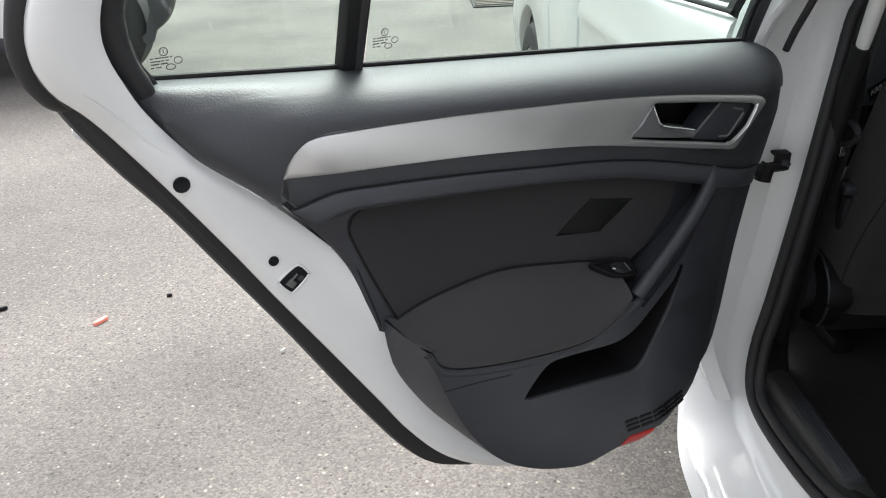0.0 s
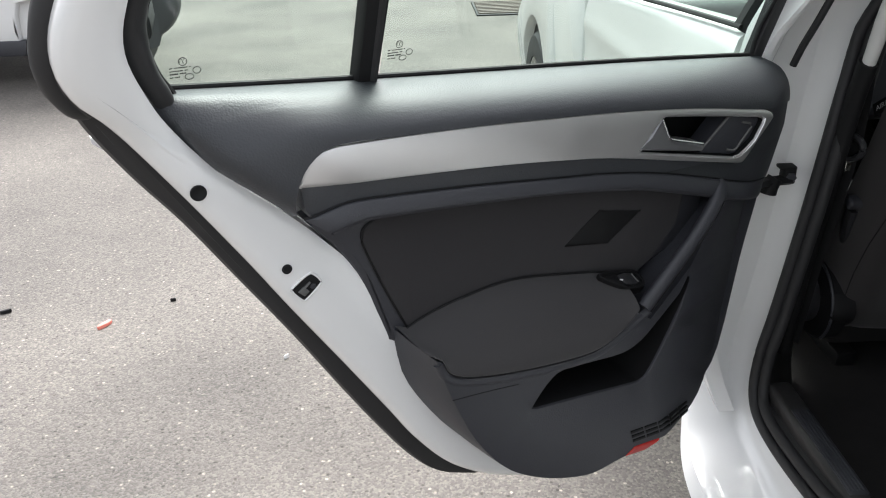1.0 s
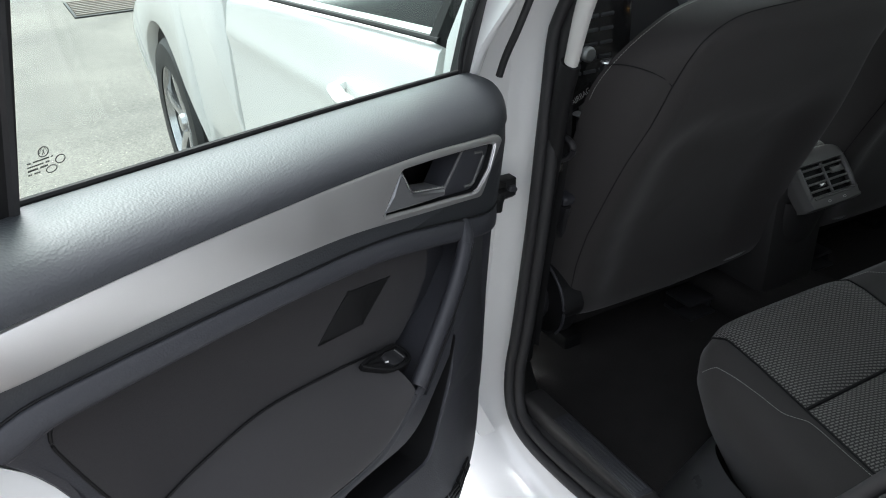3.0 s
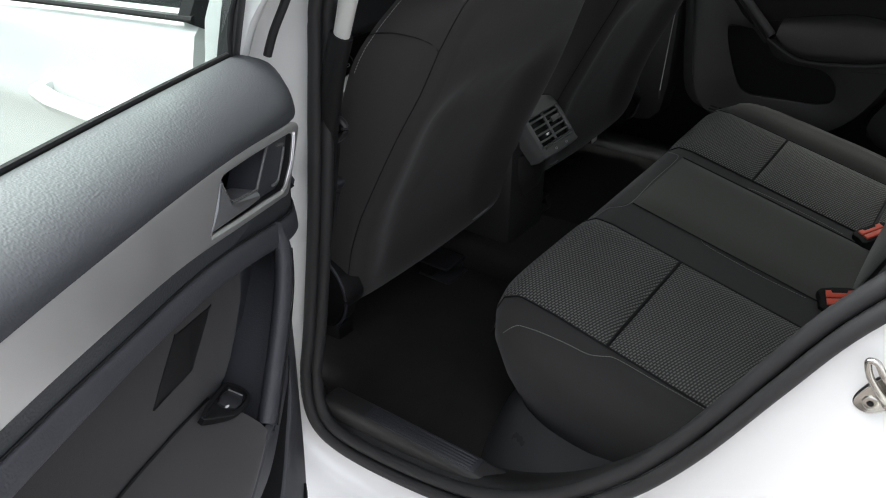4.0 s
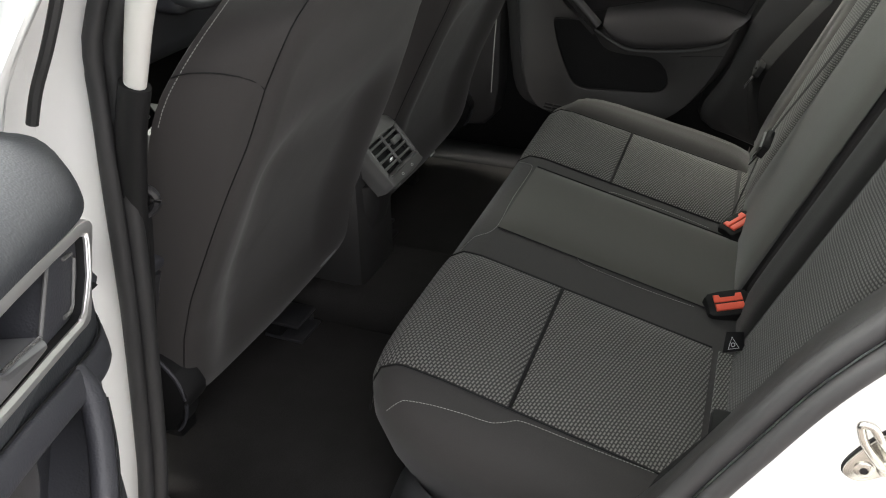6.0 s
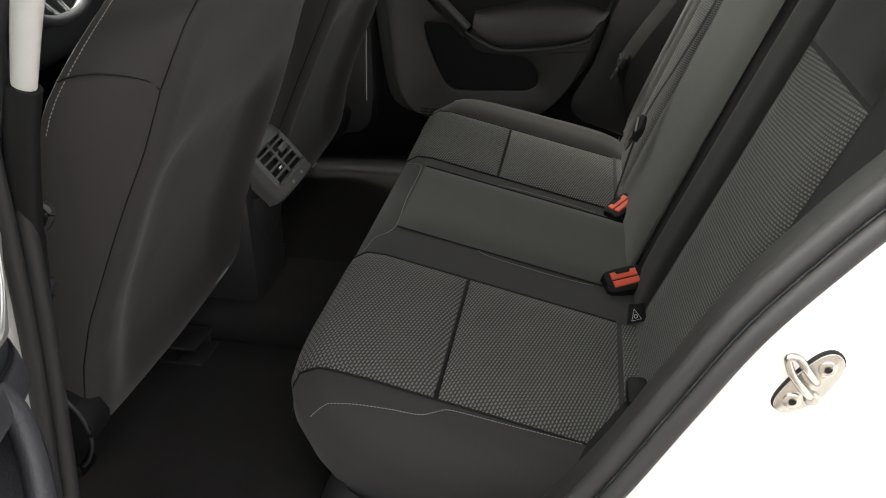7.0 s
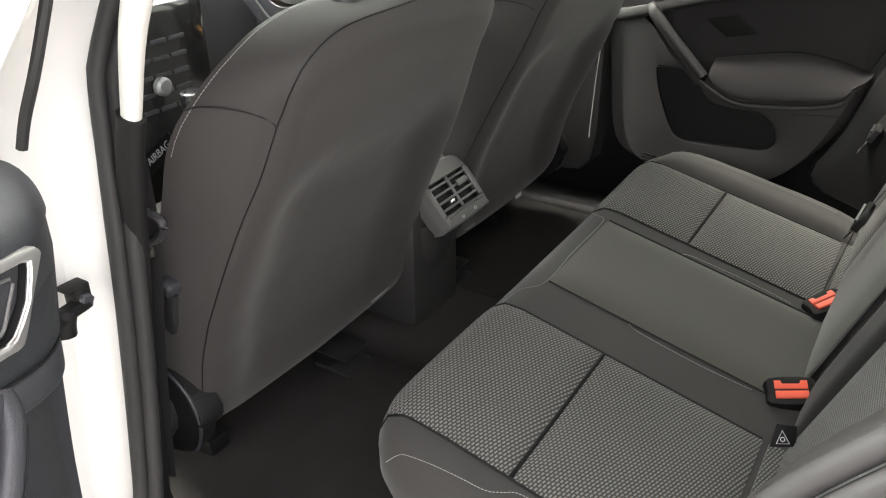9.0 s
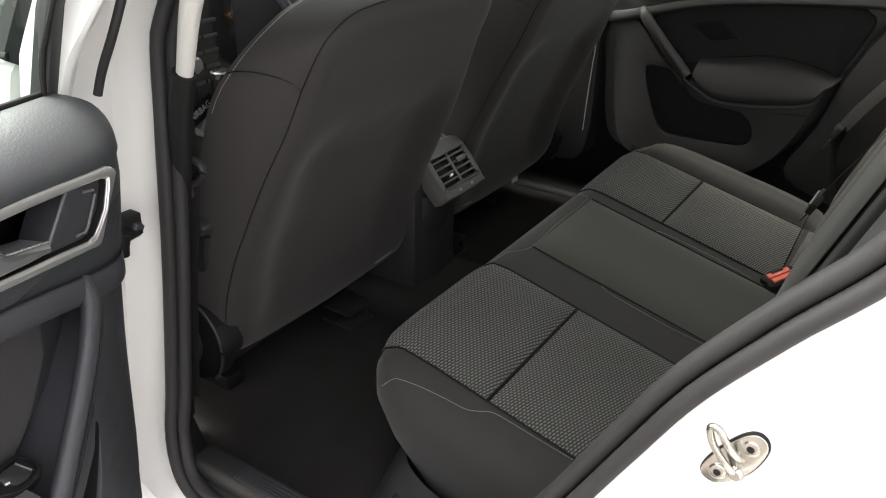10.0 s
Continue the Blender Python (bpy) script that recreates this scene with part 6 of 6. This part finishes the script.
# ---------------------------------------------------------------- fascia beyond the front seats
def lever():
    g = tagged(new("gear_lever"), "black gear lever with a chrome-ringed knob", "gear lever")
    c = Vector((-0.072, 0.863, 0.690))
    place = lambda a, b, h: c + Vector((a, b - 0.1 * h, h))
    part("knob", lathe([(0.014, -0.045), (0.020, -0.03), (0.0235, 0.0), (0.023, 0.012), (0.019, 0.018)], 20, place), GLOSSBLACK, g)
    part("knob_ring", lathe([(0.0225, 0.013), (0.0232, 0.015), (0.021, 0.018), (0.019, 0.018)], 20, place), SATIN, g)
    part("knob_cap", lathe([(0.0195, 0.016), (0.017, 0.021), (0.0005, 0.0225)], 20, place), GLOSSBLACK, g)
    part("collar", lathe([(0.015, -0.055), (0.0165, -0.05), (0.0165, -0.045)], 16, place), SATIN, g)
    part("gaiter", lathe([(0.055, -0.13), (0.04, -0.10), (0.022, -0.07), (0.015, -0.055)], 12, place), SEATCLOTH, g)
    part("gate_frame", block((-0.125, 0.78, 0.555), (-0.02, 0.96, 0.566), 0.004), LEVERGREY, g)


lever()


def steering_wheel():
    s = tagged(new("steering_wheel"), "dark steering wheel with silver spoke trim", "steering wheel")
    c = Vector((0.275, 0.87, 0.885))
    U, Rv = Vector((0, 0.38, 0.925)), Vector((1, 0, 0))
    N = Rv.cross(U)
    place = lambda a, b, w: c + Rv * a + U * b + N * w
    ring = spline([(0.0, 0.15), (0.105, 0.107), (0.15, 0.0), (0.142, -0.045), (0.115, -0.092), (0.06, -0.122), (0.0, -0.130), (-0.06, -0.122), (-0.115, -0.092), (-0.142, -0.045), (-0.15, 0.0), (-0.105, 0.107)], 5, closed=True)
    part("rim", tube([place(q[0], q[1], 0) for q in ring], 0.0125, 10, closed=True), PLASTIC, s)
    part("rim_trim", tube([place(q[0] * 0.985, q[1] * 0.985, -0.004) for q in ring[10:51]], 0.0118, 10), SATIN, s, "pale silver lower rim")
    pad = spline([(-0.098, 0.03), (-0.085, -0.025), (-0.058, -0.054), (0.016, -0.066), (0.05, -0.045), (0.075, 0.03), (0.0, 0.07)], 4, closed=True)
    part("airbag_pad", moulded([(pad, 0.01), (pad, -0.012), (inset(pad, 0.008), -0.024), (inset(pad, 0.025), -0.030)], place), SHINY, s)
    part("pad_trim", tube([place(q[0], q[1], -0.012) for q in pad], 0.0035, 6, closed=True), SATIN, s, "silver trim ring")
    for line in ([(-0.044, -0.072), (-0.026, -0.100), (-0.007, -0.120)], [(0.010, -0.070), (0.018, -0.096), (0.026, -0.116)]):
        part("lower_spoke", tube([place(a, b, -0.008) for a, b in line], 0.0055, 8), SATIN, s, "silver lower spoke")
    for k in (-1, 1):
        part("spoke", tube([place(0.06 * k, 0.01, -0.006), place(0.145 * k, 0.015, 0)], 0.016, 8, flat=0.5, up=N), PLASTIC, s)
    part("yellow_tab", plate([(-0.100, -0.078), (-0.110, -0.089), (-0.070, -0.110), (-0.062, -0.104)], place, -0.022, -0.016, 0.001), material("yellow_tab", (0.75, 0.36, 0.02), 0.5, mottle=0.05), s, "small yellow tab")


steering_wheel()
part("radio_panel", block((-0.16, 0.93, 0.55), (0.06, 1.1, 0.88), 0.02), GLOSSBLACK, dash)
for k in range(5):
    z = 0.66 + 0.035 * k
    for x in (-0.148, -0.100, -0.052):
        part("button", block((x, 0.926, z), (x + 0.042, 0.934, z + 0.010), 0.003), PLASTIC, dash)
part("climate_knob", lathe([(0.02, 0.0), (0.02, 0.012), (0.015, 0.018), (0.0005, 0.018)], 20, lambda a, b, h: Vector((-0.095 + a, 0.925 - h, 0.715 + b))), LEVERGREY, dash)
part("column_stalk_shroud", block((0.26, 0.90, 0.72), (0.44, 1.05, 0.86), 0.03, seg=3), PLASTIC, dash)

# ---------------------------------------------------------------- out on the asphalt
def parked_car():
    p = tagged(new("parked_car"), "white parked car with steel wheels and grey bumper", "car")
    y0 = 4.0
    side = lambda x, z, w: Vector((x, y0 - w + (0.35 * (x + 3.0) ** 2 if x > -3.0 else 0), z))
    cx, cz, r0 = -3.27, 0.355, 0.352
    arc = [(cx + 0.425 * math.cos(a), cz + 0.425 * math.sin(a)) for a in [math.pi * (1 - k / 16) for k in range(17)]]
    out = [(-7.0, 0.30), (cx - 0.425, 0.30)] + arc + [(cx + 0.43, 0.36), (-2.81, 0.38), (-2.79, 0.7), (-2.88, 1.0), (-3.6, 1.05), (-7.0, 1.05)]
    part("side_skin", plate(out, side, -0.05, 0.0, 0.015), WHITE, p)
    part("sill_strip", plate([(-6.9, 0.22), (cx - 0.40, 0.22), (cx - 0.385, 0.31), (-6.9, 0.31)], side, -0.04, 0.012, 0.01), PLASTIC, p, "dark sill strip")
    part("bumper", plate(spline([(cx + 0.39, 0.30), (-2.93, 0.275), (-2.80, 0.36), (-2.735, 0.50), (-2.80, 0.66), (cx + 0.39, 0.64)], 4, closed=True), side, -0.06, 0.02, 0.02), material("grey_bumper", (0.05, 0.05, 0.053), 0.55, mottle=0.08), p, "unpainted grey bumper")
    part("roof_mass", block((-7.0, 4.2, 1.0), (-3.5, 5.6, 1.75), 0.2, seg=3), WHITE, p)
    part("underbody", block((-6.9, 4.25, 0.24), (-3.3, 5.7, 1.0), 0.05), BLACK, p)
    c = Vector((cx, y0 + 0.0, cz))
    place = lambda a, b, h: Vector((c.x + a, c.y + h, c.z + b))
    part("tyre", lathe([(0.196, 0.012), (0.215, -0.004), (0.27, -0.016), (0.325, -0.002), (r0 - 0.002, 0.025), (r0, 0.19), (0.222, 0.2)], 48, place, cap=False), RUBBER, p)
    steel = material("silver_painted_steel", (0.55, 0.55, 0.55), 0.45, metal=0.3, mottle=0.12, grain=0.05, size=0.004)
    r = part("steel_rim", lathe([(0.203, 0.004), (0.198, -0.002), (0.192, 0.004), (0.184, 0.030), (0.178, 0.018), (0.165, 0.008), (0.13, 0.004), (0.08, 0.016), (0.03, 0.012), (0.0005, 0.012)], 48, place), steel, p, "silver steel wheel")
    for k in range(16):
        a = 2 * math.pi * k / 16
        part("rim_hole", lathe([(0.0155, -0.006), (0.0155, 0.003), (0.0005, 0.003)], 12, lambda x, y, h: place(0.160 * math.cos(a) + x, 0.160 * math.sin(a) + y, 0.0085 - h)), BLACK, r)


parked_car()


def drain():
    d = tagged(new("drain_grate"), "rusty dark slotted drain grate set in asphalt", "drain grate")
    iron = material("drain_iron", (0.10, 0.08, 0.065), 0.75, mottle=0.3, grain=0.3, size=0.01)
    part("frame", plate([(-0.82, 6.05), (-0.28, 6.05), (-0.28, 6.75), (-0.82, 6.75)], lambda a, b, w: Vector((a, b, w)), -0.01, 0.012, 0.006), BLACK, d)
    for i in range(9):
        y = 6.09 + i * 0.072
        part("bar", block((-0.80, y, 0.0), (-0.30, y + 0.034, 0.022), 0.005), iron, d)


drain()


def litter(name, at, size, mat, label, turn):
    o = plate(spline([(-size, -size * 0.25), (size * 0.2, -size * 0.35), (size, -size * 0.1), (size * 0.8, size * 0.3), (-size * 0.7, size * 0.25)], 2, closed=True),
              lambda a, b, w: Vector((at[0] + a * math.cos(turn) - b * math.sin(turn), at[1] + a * math.sin(turn) + b * math.cos(turn), w + 0.02 * a)), 0.001, 0.012, 0.003)
    tagged(part(name, o, mat), label, "litter")


litter("red_chip", (-2.319, 1.166), 0.024, PINK, "small red plastic chip lying on asphalt", 0.9)
litter("dark_stone", (-2.656, 1.271), 0.016, BLACK, "small dark stone lying on asphalt", 0.4)
litter("dark_stone", (-2.15, 1.30), 0.008, BLACK, "tiny dark stone lying on asphalt", 0.1)
litter("pale_stone", (-1.75, 0.95), 0.008, WHITEINK, "small pale stone chip on asphalt", 0.7)
tag = tagged(new("white_sticker"), "white and blue sticker under the far front seat", "sticker")
part("sticker_face", block((0.452, 0.360, 0.372), (0.482, 0.364, 0.400), 0.002), WHITEINK, tag)
